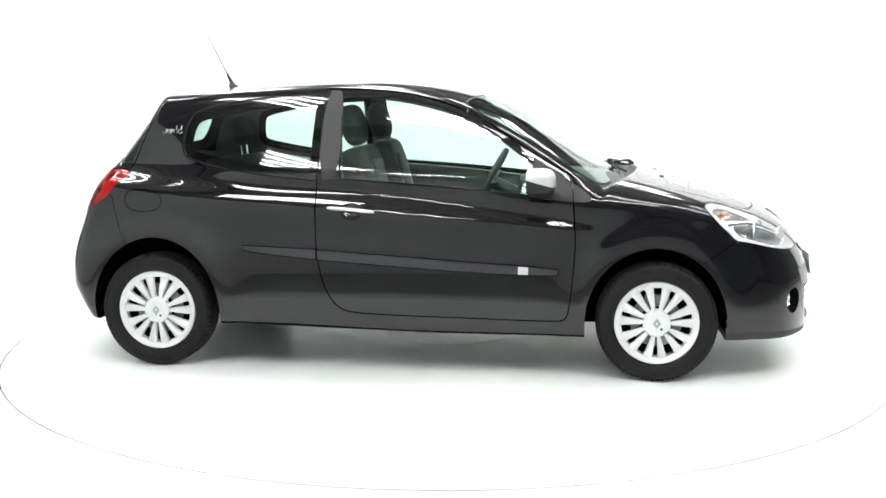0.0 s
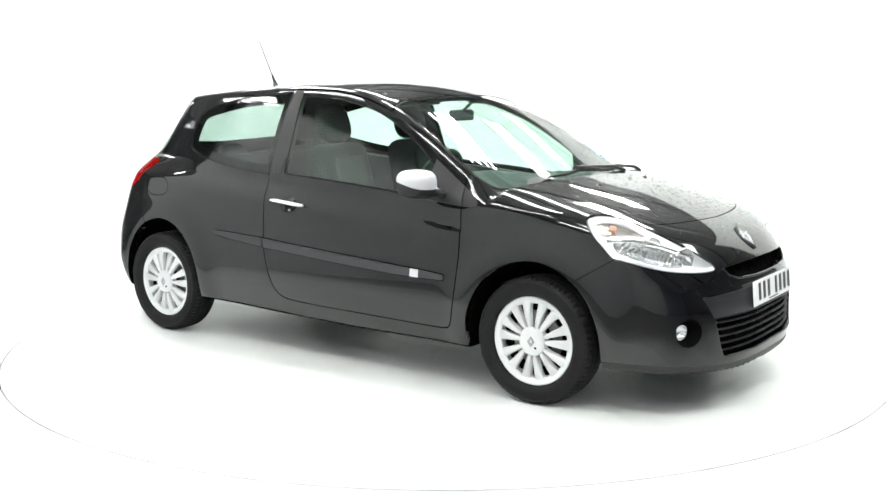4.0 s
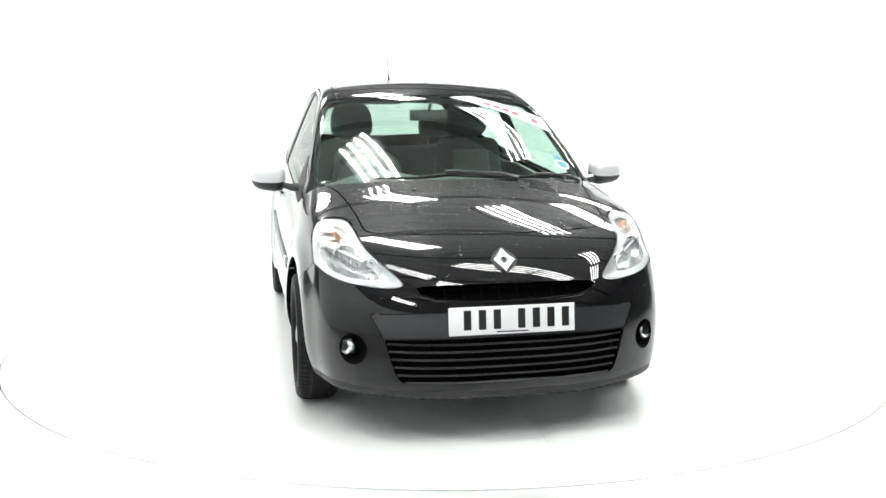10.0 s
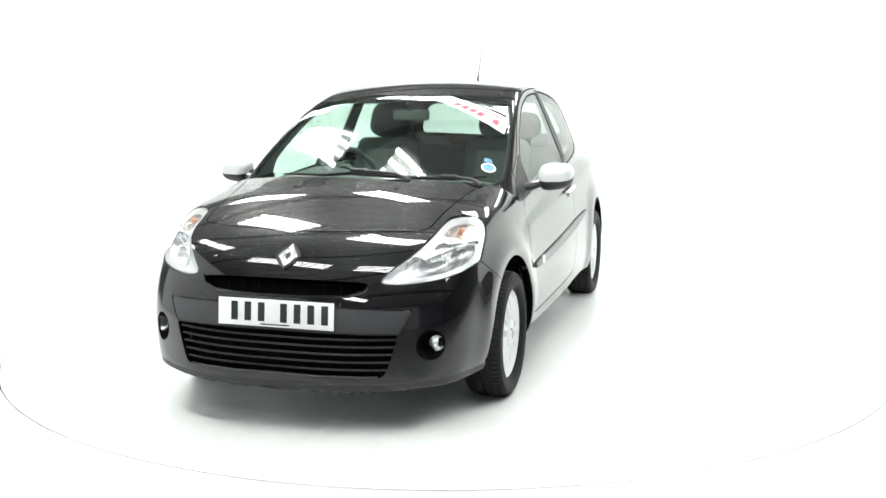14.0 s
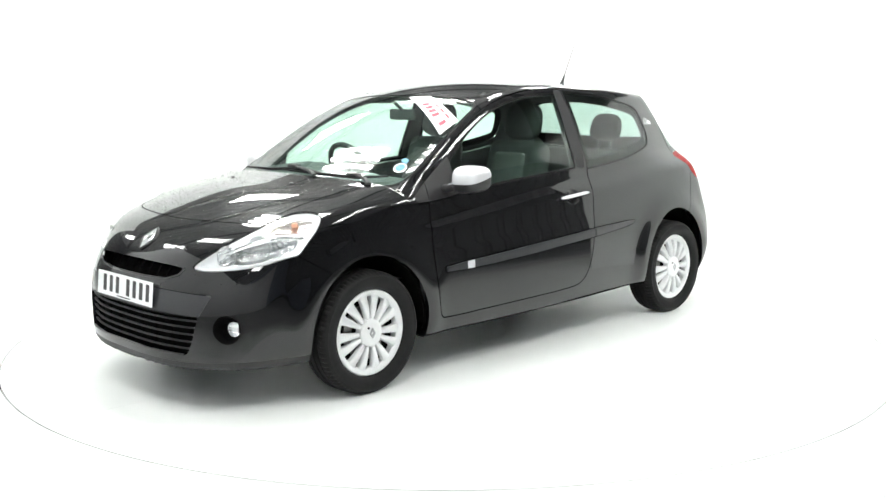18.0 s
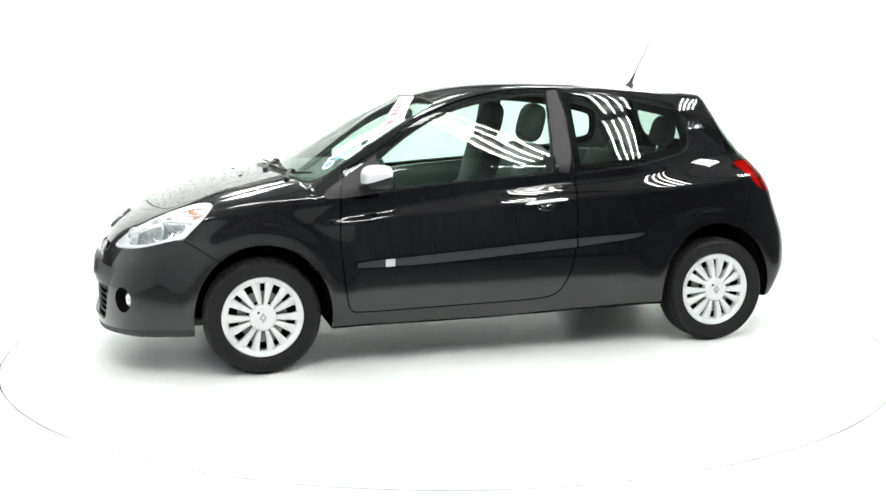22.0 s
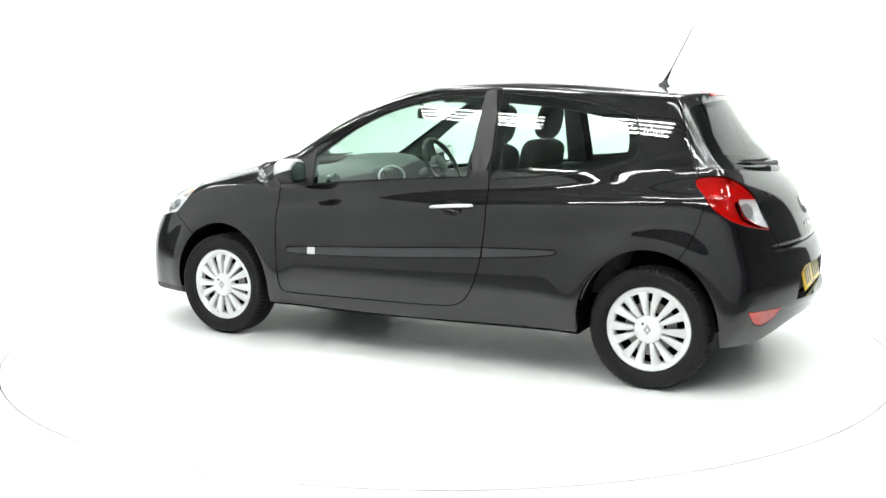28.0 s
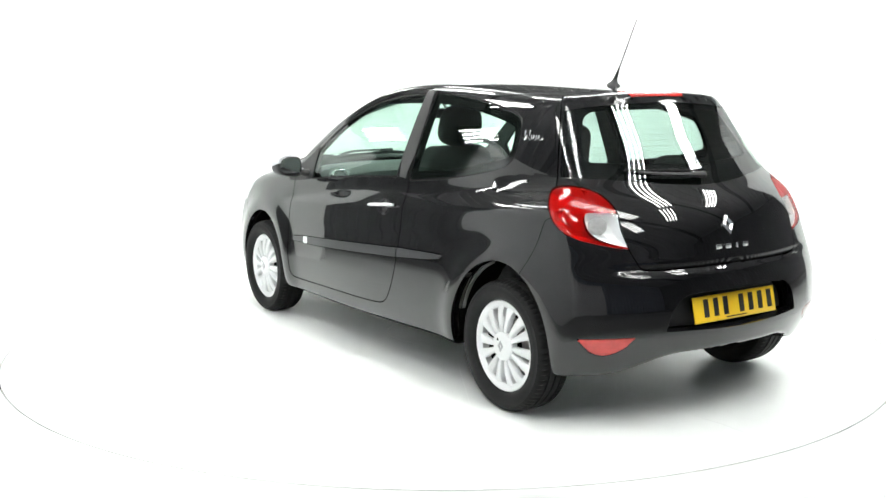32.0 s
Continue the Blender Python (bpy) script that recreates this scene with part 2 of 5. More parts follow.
def half_width(x, z):
    low = lower_plan(x) + lower_section(z)
    for ax in (WHEELBASE / 2, -WHEELBASE / 2):
        r = np.hypot(x - ax + 0.005, (z - 0.30) * 0.95)
        low = low + 0.017 * np.exp(-((r - 0.380) / 0.085) ** 2) * step(0.1, 0.3, z)
    low = low + 0.0075 * step(1.04, 0.80, x) * step(-1.62, -1.42, x) * shoulder(x, z)
    up = upper_plan(x) + upper_section(z)
    k = step(0.90 - 0.02 * x, 1.03 - 0.02 * x, z)
    return low * (1 - k) + np.minimum(up, low + 0.2) * k


def skin(p):
    """Negative inside the body, positive outside."""
    x, y, z = p[..., 0], np.abs(p[..., 1]), p[..., 2]
    y2 = y * y
    side = y - half_width(x, z)
    crown = 0.13 + 0.07 * step(0.0, 0.5, x)
    glass = (z - screen_line(x) + crown * y2) * (1 - 0.22 * step(0.1, 0.6, x))
    edge = 1.210 - 0.28 * y2                # behind the bonnet's rear edge the cowl drops to the foot of the glass
    bonnet = z - bonnet_line(x) + 0.10 * y2 + 0.06 * y2 * y2 + 0.060 * step(edge, edge - 0.085, x)
    top = np.minimum(glass, bonnet)
    top = top - np.maximum(0.02 - np.abs(glass - bonnet), 0) ** 2 / 0.08
    flat = y2 * y2 / (y2 + 0.05)            # the middle of the nose is almost flat
    nose = x - nose_line(z) + 0.012 + 0.27 * flat + 0.37 * y2 * y2
    tail = tail_line(z) + 0.28 * np.logaddexp(0, (0.412 - z) / 0.006) * 0.006 - 0.022 * np.exp(-((z - 1.410) / 0.019) ** 2) + 0.012 * np.exp(-((z - 0.686) / 0.016) ** 2) * step(0.66, 0.50, y) - x + 0.30 * y2 + 0.10 * y2 * y2
    d = blend(side, top, 0.07 + 0.05 * step(0.8, 1.25, x))
    d = blend(d, nose, 0.13)
    d = blend(d, tail * 0.9, 0.075)
    floor_z = 0.186 + 0.026 * step(1.55, 1.1, x) + 0.016 * step(0.3, 0.65, y) * step(1.25, 1.5, x) + 0.020 * step(0.3, -0.9, x) + 0.085 * step(-1.6, -1.85, x) * step(0.66, 0.30, y)
    return blend(d, floor_z - z, 0.04)


def skin_normal(p, e=0.004):
    g = np.stack([skin(p + e * np.eye(3)[i]) - skin(p - e * np.eye(3)[i]) for i in range(3)], -1)
    return g / np.maximum(np.linalg.norm(g, axis=-1, keepdims=True), 1e-9)


def shell(nx, nv, ne):
    """The left half of the skin as a grid of rays from a spine: points, unit normals and triangles."""
    zs, x0, x1 = 0.60, -1.15, 1.25
    xs = np.r_[np.full(ne, x0), np.linspace(x0, x1, nx), np.full(ne, x1)]
    a = np.r_[-np.linspace(90, 0, ne, endpoint=False), np.zeros(nx), np.linspace(90, 0, ne, endpoint=False)[::-1]]
    v = np.radians(np.linspace(-90, 90, nv))
    a = np.radians(a)[:, None]
    way = np.stack([np.sin(a) + 0 * v, np.cos(a) * np.cos(v), np.cos(a) * np.sin(v)], -1)
    eye = np.zeros_like(way)
    eye[..., 0], eye[..., 2] = xs[:, None], zs
    lo, hi = np.zeros(way.shape[:2]), np.full(way.shape[:2], 1.6)
    for s in np.linspace(0.05, 1.5, 59):                # first way out along each ray
        out = (skin(eye + way * s) > 0) & (s < hi)
        hi = np.where(out & (hi > 1.55), s, hi)
    lo = hi - 0.03
    for _ in range(30):
        mid = (lo + hi) / 2
        out = skin(eye + way * mid[..., None] if mid.ndim == 2 else mid) > 0
        hi, lo = np.where(out, mid, hi), np.where(out, lo, mid)
    p = eye + way * hi[..., None]
    n0, n1 = p.shape[:2]
    k = np.arange(n0 * n1).reshape(n0, n1)
    k[0, :], k[-1, :] = k[0, 0], k[-1, 0]               # one point at each pole
    q = np.stack([k[:-1, :-1], k[1:, :-1], k[1:, 1:], k[:-1, 1:]], -1).reshape(-1, 4)
    tri = np.r_[q[:, [0, 2, 1]], q[:, [0, 3, 2]]]
    tri = tri[(tri[:, 0] != tri[:, 1]) & (tri[:, 1] != tri[:, 2]) & (tri[:, 2] != tri[:, 0])]
    p = p.reshape(-1, 3)
    p[np.abs(p[:, 1]) < 1e-6, 1] = 0
    return p, skin_normal(p), tri


# ---------------------------------------------------------------- cutting the skin into panels
def smooth_outline(points, rounds=2):
    """A closed outline with its corners cut round; a point given twice stays sharp."""
    p = np.array(points, float)
    for _ in range(rounds):
        q = np.roll(p, -1, 0)
        p = np.stack([0.75 * p + 0.25 * q, 0.25 * p + 0.75 * q], 1).reshape(-1, 2)
    return p


def inside_distance(outline, q):
    """Signed distance of the points q to a closed outline, negative inside."""
    a, b = outline, np.roll(outline, -1, 0)
    best, odd = np.full(len(q), 1e9), np.zeros(len(q), bool)
    for (ax, ay), (bx, by) in zip(a, b):
        dx, dy = bx - ax, by - ay
        px, py = q[:, 0] - ax, q[:, 1] - ay
        t = np.clip((px * dx + py * dy) / max(dx * dx + dy * dy, 1e-12), 0, 1)
        best = np.minimum(best, (px - t * dx) ** 2 + (py - t * dy) ** 2)
        if ay != by:
            cross = ((ay > q[:, 1]) != (by > q[:, 1])) & (q[:, 0] < dx * (q[:, 1] - ay) / (by - ay) + ax)
            odd ^= cross
    return np.where(odd, -1, 1) * np.sqrt(best)


VIEWS = {"xz": lambda p: p[:, [0, 2]], "yz": lambda p: p[:, [1, 2]], "xy": lambda p: p[:, [0, 1]],
         "front_corner": lambda p: np.stack([(p[:, 1] - p[:, 0]) * 0.70711, p[:, 2]], -1),
         "rear_corner": lambda p: np.stack([(p[:, 1] + p[:, 0]) * 0.70711, p[:, 2]], -1)}


class Skin:
    """The half skin while it is being cut."""

    def __init__(self, p, n, t):
        self.p, self.n, self.t = p, n, t

    def cut(self, field, where):
        f = field(self.p)
        f = np.where(np.abs(f) < 2e-5, 2e-5, f)
        c, cn = self.p[self.t].mean(1), self.n[self.t].mean(1)
        s = f[self.t] > 0
        mixed = where(c, cn) & (s.any(1) & ~s.all(1))
        if not mixed.any():
            return
        t, st = self.t[mixed], s[mixed]
        lone = np.where(st.sum(1) == 1, st.argmax(1), (~st).argmax(1))
        i0 = t[np.arange(len(t)), lone]
        i1, i2 = t[np.arange(len(t)), (lone + 1) % 3], t[np.arange(len(t)), (lone + 2) % 3]
        e = np.r_[np.sort(np.c_[i0, i1], 1), np.sort(np.c_[i0, i2], 1)]
        u, back = np.unique(e, axis=0, return_inverse=True)
        back = back.reshape(-1)
        a, b, fa, fb = self.p[u[:, 0]], self.p[u[:, 1]], f[u[:, 0]], f[u[:, 1]]
        lo, hi, flo, fhi = np.zeros(len(u)), np.ones(len(u)), fa, fb
        for _ in range(4):
            k = lo + (hi - lo) * np.clip(flo / (flo - fhi), 0.02, 0.98)
            fk = field(a + (b - a) * k[:, None])
            low = (fk > 0) == (flo > 0)
            lo, flo, hi, fhi = np.where(low, k, lo), np.where(low, fk, flo), np.where(low, hi, k), np.where(low, fhi, fk)
        k = lo + (hi - lo) * np.clip(flo / (flo - fhi), 0, 1)
        q = a + (b - a) * k[:, None]
        on_axis = (np.abs(a[:, 1]) < 1e-6) & (np.abs(b[:, 1]) < 1e-6)
        nn = self.n[u[:, 0]] * (1 - k)[:, None] + self.n[u[:, 1]] * k[:, None]
        nn /= np.linalg.norm(nn, axis=1, keepdims=True)
        q = q - nn * skin(q)[:, None]
        q[on_axis, 1] = 0
        base = len(self.p)
        self.p, self.n = np.r_[self.p, q], np.r_[self.n, nn]
        j1, j2 = base + back[:len(t)], base + back[len(t):]
        self.t = np.r_[self.t[~mixed], np.c_[i0, j1, j2], np.c_[j1, i1, i2], np.c_[j1, i2, j2]]


def panel(name, sk, chosen, mat, parent, label="", sides="both", sink=0.0, flange=0.012, depth=None, smooth=True):
    """One or two mesh parts out of the chosen triangles. sides: both (a left and a right part), left, right, or joined across the middle."""
    t = sk.t[chosen]
    if not len(t):
        return []
    used, inv = np.unique(t, return_inverse=True)
    t = inv.reshape(-1, 3)
    p, n = sk.p[used], sk.n[used]
    d = np.full(len(p), sink) if depth is None else sink + depth(p)
    p = p - n * d[:, None]
    if depth is not None:
        fn = np.cross(p[t[:, 1]] - p[t[:, 0]], p[t[:, 2]] - p[t[:, 0]])
        n = np.zeros_like(p)
        for k in range(3):
            np.add.at(n, t[:, k], fn)
        n /= np.maximum(np.linalg.norm(n, axis=1, keepdims=True), 1e-12)
    if flange:
        e = np.r_[t[:, [0, 1]], t[:, [1, 2]], t[:, [2, 0]]]
        key = np.sort(e, 1)
        _, first, count = np.unique(key, axis=0, return_index=True, return_counts=True)
        e = e[first[count == 1]]
        e = e[~((p[e[:, 0], 1] < 1e-5) & (p[e[:, 1], 1] < 1e-5))]
        m, k = len(p), len(e)
        along = p[e[:, 1]] - p[e[:, 0]]
        across = np.cross(along, n[e[:, 0]])
        across /= np.maximum(np.linalg.norm(across, axis=1, keepdims=True), 1e-12)
        top = np.r_[p[e[:, 0]], p[e[:, 1]]]
        low = np.r_[p[e[:, 0]] - n[e[:, 0]] * flange, p[e[:, 1]] - n[e[:, 1]] * flange]
        p, n = np.r_[p, top, low], np.r_[n, across, across, across, across]
        a, b, c, g = m + np.arange(k), m + k + np.arange(k), m + 2 * k + np.arange(k), m + 3 * k + np.arange(k)
        t = np.r_[t, np.c_[b, a, c], np.c_[b, c, g]]
    mirrored = p * (1, -1, 1), n * (1, -1, 1), t[:, ::-1]
    if sides == "joined":
        sets = [(np.r_[p, mirrored[0]], np.r_[n, mirrored[1]], np.r_[t, mirrored[2] + len(p)])]
    else:
        sets = ([(p, n, t)] if sides != "right" else []) + ([mirrored] if sides != "left" else [])
    made = []
    for i, (pp, nn, tt) in enumerate(sets):
        me = bpy.data.meshes.new(name)
        me.from_pydata(pp.tolist(), [], tt.tolist())
        me.materials.append(mat)
        me.shade_smooth()
        me.normals_split_custom_set_from_vertices(nn.tolist())
        me.update()
        ob = new(name, me)
        ob.parent = parent[i] if isinstance(parent, (list, tuple)) else parent
        made.append(tagged(ob, label))
    return made


def part(name, bm, mat, parent, label="", smooth=True):
    """A bmesh as one mesh object under a thing or a part."""
    me = bpy.data.meshes.new(name)
    bmesh.ops.recalc_face_normals(bm, faces=bm.faces)
    bm.to_mesh(me)
    bm.free()
    me.materials.append(mat)
    if smooth:
        me.shade_smooth()
        me.set_sharp_from_angle(angle=radians(40))
    ob = new(name, me)
    ob.parent = parent
    return tagged(ob, label)


def box(bm, centre, size, bevel=0.0, turn=None, segments=2):
    """A bevelled block added to bm."""
    r = bmesh.ops.create_cube(bm, size=1)
    m = Matrix.Translation(centre) @ (turn or Matrix()) @ Matrix.Diagonal((*size, 1))
    bmesh.ops.transform(bm, matrix=m, verts=r["verts"])
    if bevel:
        edges = list({e for v in r["verts"] for e in v.link_edges})
        bmesh.ops.bevel(bm, geom=edges, offset=bevel, segments=segments, affect="EDGES", profile=0.5)
    return bm


def lathe(bm, profile, steps=48, matrix=None, close=False):
    """Turns a profile of (radius, height) about z; height runs along z before matrix."""
    rings = []
    for r, h in profile:
        rings.append([bm.verts.new((r * math.cos(2 * math.pi * i / steps), r * math.sin(2 * math.pi * i / steps), h)) for i in range(steps)])
    pairs = list(zip(rings, rings[1:])) + ([(rings[-1], rings[0])] if close else [])
    for a, b in pairs:
        for i in range(steps):
            bm.faces.new((a[i], a[(i + 1) % steps], b[(i + 1) % steps], b[i]))
    if matrix is not None:
        bmesh.ops.transform(bm, matrix=matrix, verts=[v for ring in rings for v in ring])
    return rings


def tube(bm, points, radii, steps=10, squash=1.0):
    """A round bar along points, with a radius at each."""
    pts = [Vector(p) for p in points]
    rings = []
    for i, p in enumerate(pts):
        d = (pts[min(i + 1, len(pts) - 1)] - pts[max(i - 1, 0)]).normalized()
        side = d.cross(Vector((0, 0, 1)) if abs(d.z) < 0.95 else Vector((1, 0, 0))).normalized()
        up = side.cross(d)
        r = radii[i] if isinstance(radii, (list, tuple)) else radii
        rings.append([bm.verts.new(p + side * (r * math.cos(2 * math.pi * k / steps)) + up * (r * squash * math.sin(2 * math.pi * k / steps))) for k in range(steps)])
    for a, b in zip(rings, rings[1:]):
        for k in range(steps):
            bm.faces.new((a[k], a[(k + 1) % steps], b[(k + 1) % steps], b[k]))
    bm.faces.new(rings[0][::-1]), bm.faces.new(rings[-1])


def prism(bm, outline, low, high, frame_of):
    """An extruded outline; frame_of maps (u, v, w) to a point."""
    a = [bm.verts.new(frame_of(u, v, low)) for u, v in outline]
    b = [bm.verts.new(frame_of(u, v, high)) for u, v in outline]
    n = len(outline)
    bm.faces.new(a[::-1]), bm.faces.new(b)
    for i in range(n):
        bm.faces.new((a[i], a[(i + 1) % n], b[(i + 1) % n], b[i]))


def on_skin(x, y, z, way):
    """The skin's point met from outside along a way that points inwards, and its normal."""
    o, d = np.array([x, y, z], float), np.array(way, float)
    d /= np.linalg.norm(d)
    s = np.linspace(0, 1.5, 1501)
    f = skin(o + s[:, None] * d)
    i = int(np.argmax(f < 0))
    p = o + s[i] * d
    n = skin_normal(p[None])[0]
    return Vector(p), Vector(n)


# ---------------------------------------------------------------- the studio and the hall round it
def sheet(name, co, faces, mat, smooth=False):
    me = bpy.data.meshes.new(name)
    me.from_pydata([tuple(c) for c in co], [], [tuple(f) for f in faces])
    me.materials.append(mat)
    me.update()
    if smooth:
        me.shade_smooth()
    return me


def ring_sheet(r0, r1, z0, z1, a0, a1, n):
    """A sector between two radii, with a thickness."""
    co, faces = [], []
    for t in np.linspace(a0, a1, n + 1):
        c, s = math.cos(t), math.sin(t)
        co += [(r0 * c, r0 * s, z1), (r1 * c, r1 * s, z1), (r1 * c, r1 * s, z0), (r0 * c, r0 * s, z0)]
    for i in range(n):
        a, b = 4 * i, 4 * i + 4
        for k in range(4):
            faces.append((a + k, a + (k + 1) % 4, b + (k + 1) % 4, b + k))
    if abs(a1 - a0) < 2 * math.pi - 1e-6:
        faces += [(0, 3, 2, 1), (4 * n, 4 * n + 1, 4 * n + 2, 4 * n + 3)]
    return co, faces


HALL, CEILING_Z, WALL_R = 11.0, 5.2, 3.25
floor = tagged(new("floor", sheet("floor", [(-HALL, -HALL, -0.03), (HALL, -HALL, -0.03), (HALL, HALL, -0.03), (-HALL, HALL, -0.03)], [(0, 1, 2, 3)], M_CONCRETE)), "dark concrete hall floor", "floor", kind="structure")

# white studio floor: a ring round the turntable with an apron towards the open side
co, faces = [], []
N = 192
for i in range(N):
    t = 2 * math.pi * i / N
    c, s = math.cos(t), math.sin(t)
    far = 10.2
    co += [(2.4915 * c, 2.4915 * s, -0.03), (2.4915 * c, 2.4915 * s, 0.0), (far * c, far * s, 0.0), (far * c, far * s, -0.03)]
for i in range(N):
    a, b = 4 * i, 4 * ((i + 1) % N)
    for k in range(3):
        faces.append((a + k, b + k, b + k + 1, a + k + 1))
tagged(new("studio_floor", sheet("studio_floor", co, [f[::-1] for f in faces], M_WHITE)), "glossy white painted studio floor, greyed further out for its weaker light", "floor", kind="structure")

# the turntable: a ring of wedge plates round a centre plate
turntable = tagged(new("turntable"), "round white vehicle turntable of wedge plates, flush with the floor", "turntable")


def loose(name, co, faces, mat, parent, label="", smooth=False):
    ob = new(name, sheet(name, co, faces, mat, smooth))
    ob.parent = parent
    return tagged(ob, label)


for i in range(12):
    a0, a1 = 2 * math.pi * i / 12 + 0.00016, 2 * math.pi * (i + 1) / 12 - 0.00016
    co, faces = ring_sheet(0.3630, 2.4806, -0.019, 0.0, a0, a1, 20)
    loose("wedge_plate", co, [f[::-1] for f in faces], M_TABLE, turntable)
co, faces = ring_sheet(0.0005, 0.360, -0.028, 0.0, 0, 2 * math.pi, 48)
loose("centre_plate", co, [f[::-1] for f in faces], M_TABLE, turntable)

# the dark bottom of the joint round the turntable
co, faces = ring_sheet(2.470, 2.4912, -0.0298, -0.020, 0, 2 * math.pi, 192)
tagged(new("trim", sheet("trim", co, [f[::-1] for f in faces], M_VOID)), "dark joint between the turntable and the floor", "trim", kind="structure")

# white curved backdrop wall with a coved foot, open towards the camera
prof = [(WALL_R - 0.55 + 0.55 * math.sin(a), 0.55 - 0.55 * math.cos(a)) for a in np.linspace(0, math.pi / 2, 12)] + [(WALL_R, 1.2), (WALL_R, 1.8), (WALL_R, 2.35), (WALL_R + 0.06, 2.35), (WALL_R + 0.06, 0.0)]
A0, A1, n = radians(3.5), radians(157), 140
flare = lambda t: 0.95 * float(step(radians(110), radians(157), t)) ** 1.5     # the wall opens outwards at one end
co = [((r + flare(t)) * math.cos(t), (r + flare(t)) * math.sin(t), z + 0.003) for t in np.linspace(A0, A1, n + 1) for r, z in prof]
k = len(prof)
faces = [(i * k + j, i * k + j + 1, (i + 1) * k + j + 1, (i + 1) * k + j) for i in range(n) for j in range(k - 1)]
faces += [tuple(range(k)), tuple(range(n * k, n * k + k))[::-1]]
me = sheet("wall_back", co, [f[::-1] for f in faces], M_WALL, True)
me.set_sharp_from_angle(angle=radians(40))
tagged(new("wall_back", me), "smooth white curved studio wall with a coved foot", "wall", kind="structure")

# the hall's sheet walls and roof, ribbed
def ribbed(name, origin, along, up, length, height, pitch, label, mat):
    """A ribbed metal sheet wall."""
    o, a, u = Vector(origin), Vector(along), Vector(up)
    out = a.cross(u)
    co, faces = [], []
    n = int(length / pitch)
    for i in range(n):
        for s, d in ((0.0, 0.0), (0.60, 0.0), (0.70, 0.035), (0.90, 0.035)):
            p = o + a * (pitch * (i + s)) + out * d
            co += [p, p + u * height]
    co += [o + a * length, o + a * length + u * height]
    for i in range(len(co) // 2 - 1):
        faces.append((2 * i, 2 * i + 2, 2 * i + 3, 2 * i + 1))
    return tagged(new(name, sheet(name, co, faces, mat)), label, "wall" if "wall" in name else "ceiling", kind="structure")


L2 = 2 * HALL
ribbed("wall_south", (HALL, -HALL, -0.03), (-1, 0, 0), (0, 0, 1), L2, CEILING_Z + 0.03, 0.33, "ribbed sheet wall of the hall, tinted blue-grey for bluish light", M_BLUELIT)
ribbed("wall_north", (-HALL, HALL, -0.03), (1, 0, 0), (0, 0, 1), L2, CEILING_Z + 0.03, 0.33, "dark ribbed sheet wall of the hall", M_DARK)
ribbed("wall_west", (-HALL, -HALL, -0.03), (0, 1, 0), (0, 0, 1), L2, CEILING_Z + 0.03, 0.33, "dark ribbed sheet wall of the hall", M_DARK)
ribbed("wall_east", (HALL, HALL, -0.03), (0, -1, 0), (0, 0, 1), L2, CEILING_Z + 0.03, 0.33, "dark ribbed sheet wall of the hall", M_DARK)
ribbed("ceiling", (-HALL, -HALL, CEILING_Z), (0, 1, 0), (1, 0, 0), L2, L2, 0.50, "grey ribbed roof sheets", M_ROOFSHEET)
for i, y in enumerate((-7.5, -4.5, -1.5, 1.5, 4.5, 7.5)):
    bm = bmesh.new()
    for z, w, h in ((CEILING_Z - 0.05, 0.16, 0.02), (CEILING_Z - 0.16, 0.02, 0.20), (CEILING_Z - 0.27, 0.16, 0.02)):
        box(bm, (0, y, z), (L2 - 0.02, w, h))
    tagged(part("roof_beam", bm, M_DARK, None, "dark steel roof beam under the roof sheets", False), category="beam", group="roof beams")


# a pale partition stands beside the studio and bends round behind the camera
PARTITION = [(-4.9, 0.55), (-4.8, -1.2), (-4.6, -3.0), (-4.3, -4.4), (-4.1, -5.6), (-3.8, -6.8), (-3.2, -7.8), (-2.4, -8.5), (-1.4, -8.9), (-0.3, -9.05), (1.0, -9.1), (2.4, -9.1), (3.6, -9.05)]
co, faces = [], []
for i, (x, y) in enumerate(PARTITION):
    a, b = PARTITION[max(i - 1, 0)], PARTITION[min(i + 1, len(PARTITION) - 1)]
    d = Vector((b[0] - a[0], b[1] - a[1], 0)).normalized().cross(Vector((0, 0, 1))) * 0.08
    co += [(x, y, -0.03), (x, y, 3.8), (x + d.x, y + d.y, 3.8), (x + d.x, y + d.y, -0.03)]
for i in range(len(PARTITION) - 1):
    for k in range(4):
        faces.append((4 * i + k, 4 * i + (k + 1) % 4, 4 * i + 4 + (k + 1) % 4, 4 * i + 4 + k))
faces += [(0, 3, 2, 1), tuple(len(co) - 4 + k for k in range(4))]
bm = bmesh.new()
verts = [bm.verts.new(c) for c in co]
for f in faces:
    bm.faces.new([verts[k] for k in f])
tagged(part("wall_southwest", bm, M_PARTITION, None, "pale painted partition wall of the hall"), category="wall", kind="structure")


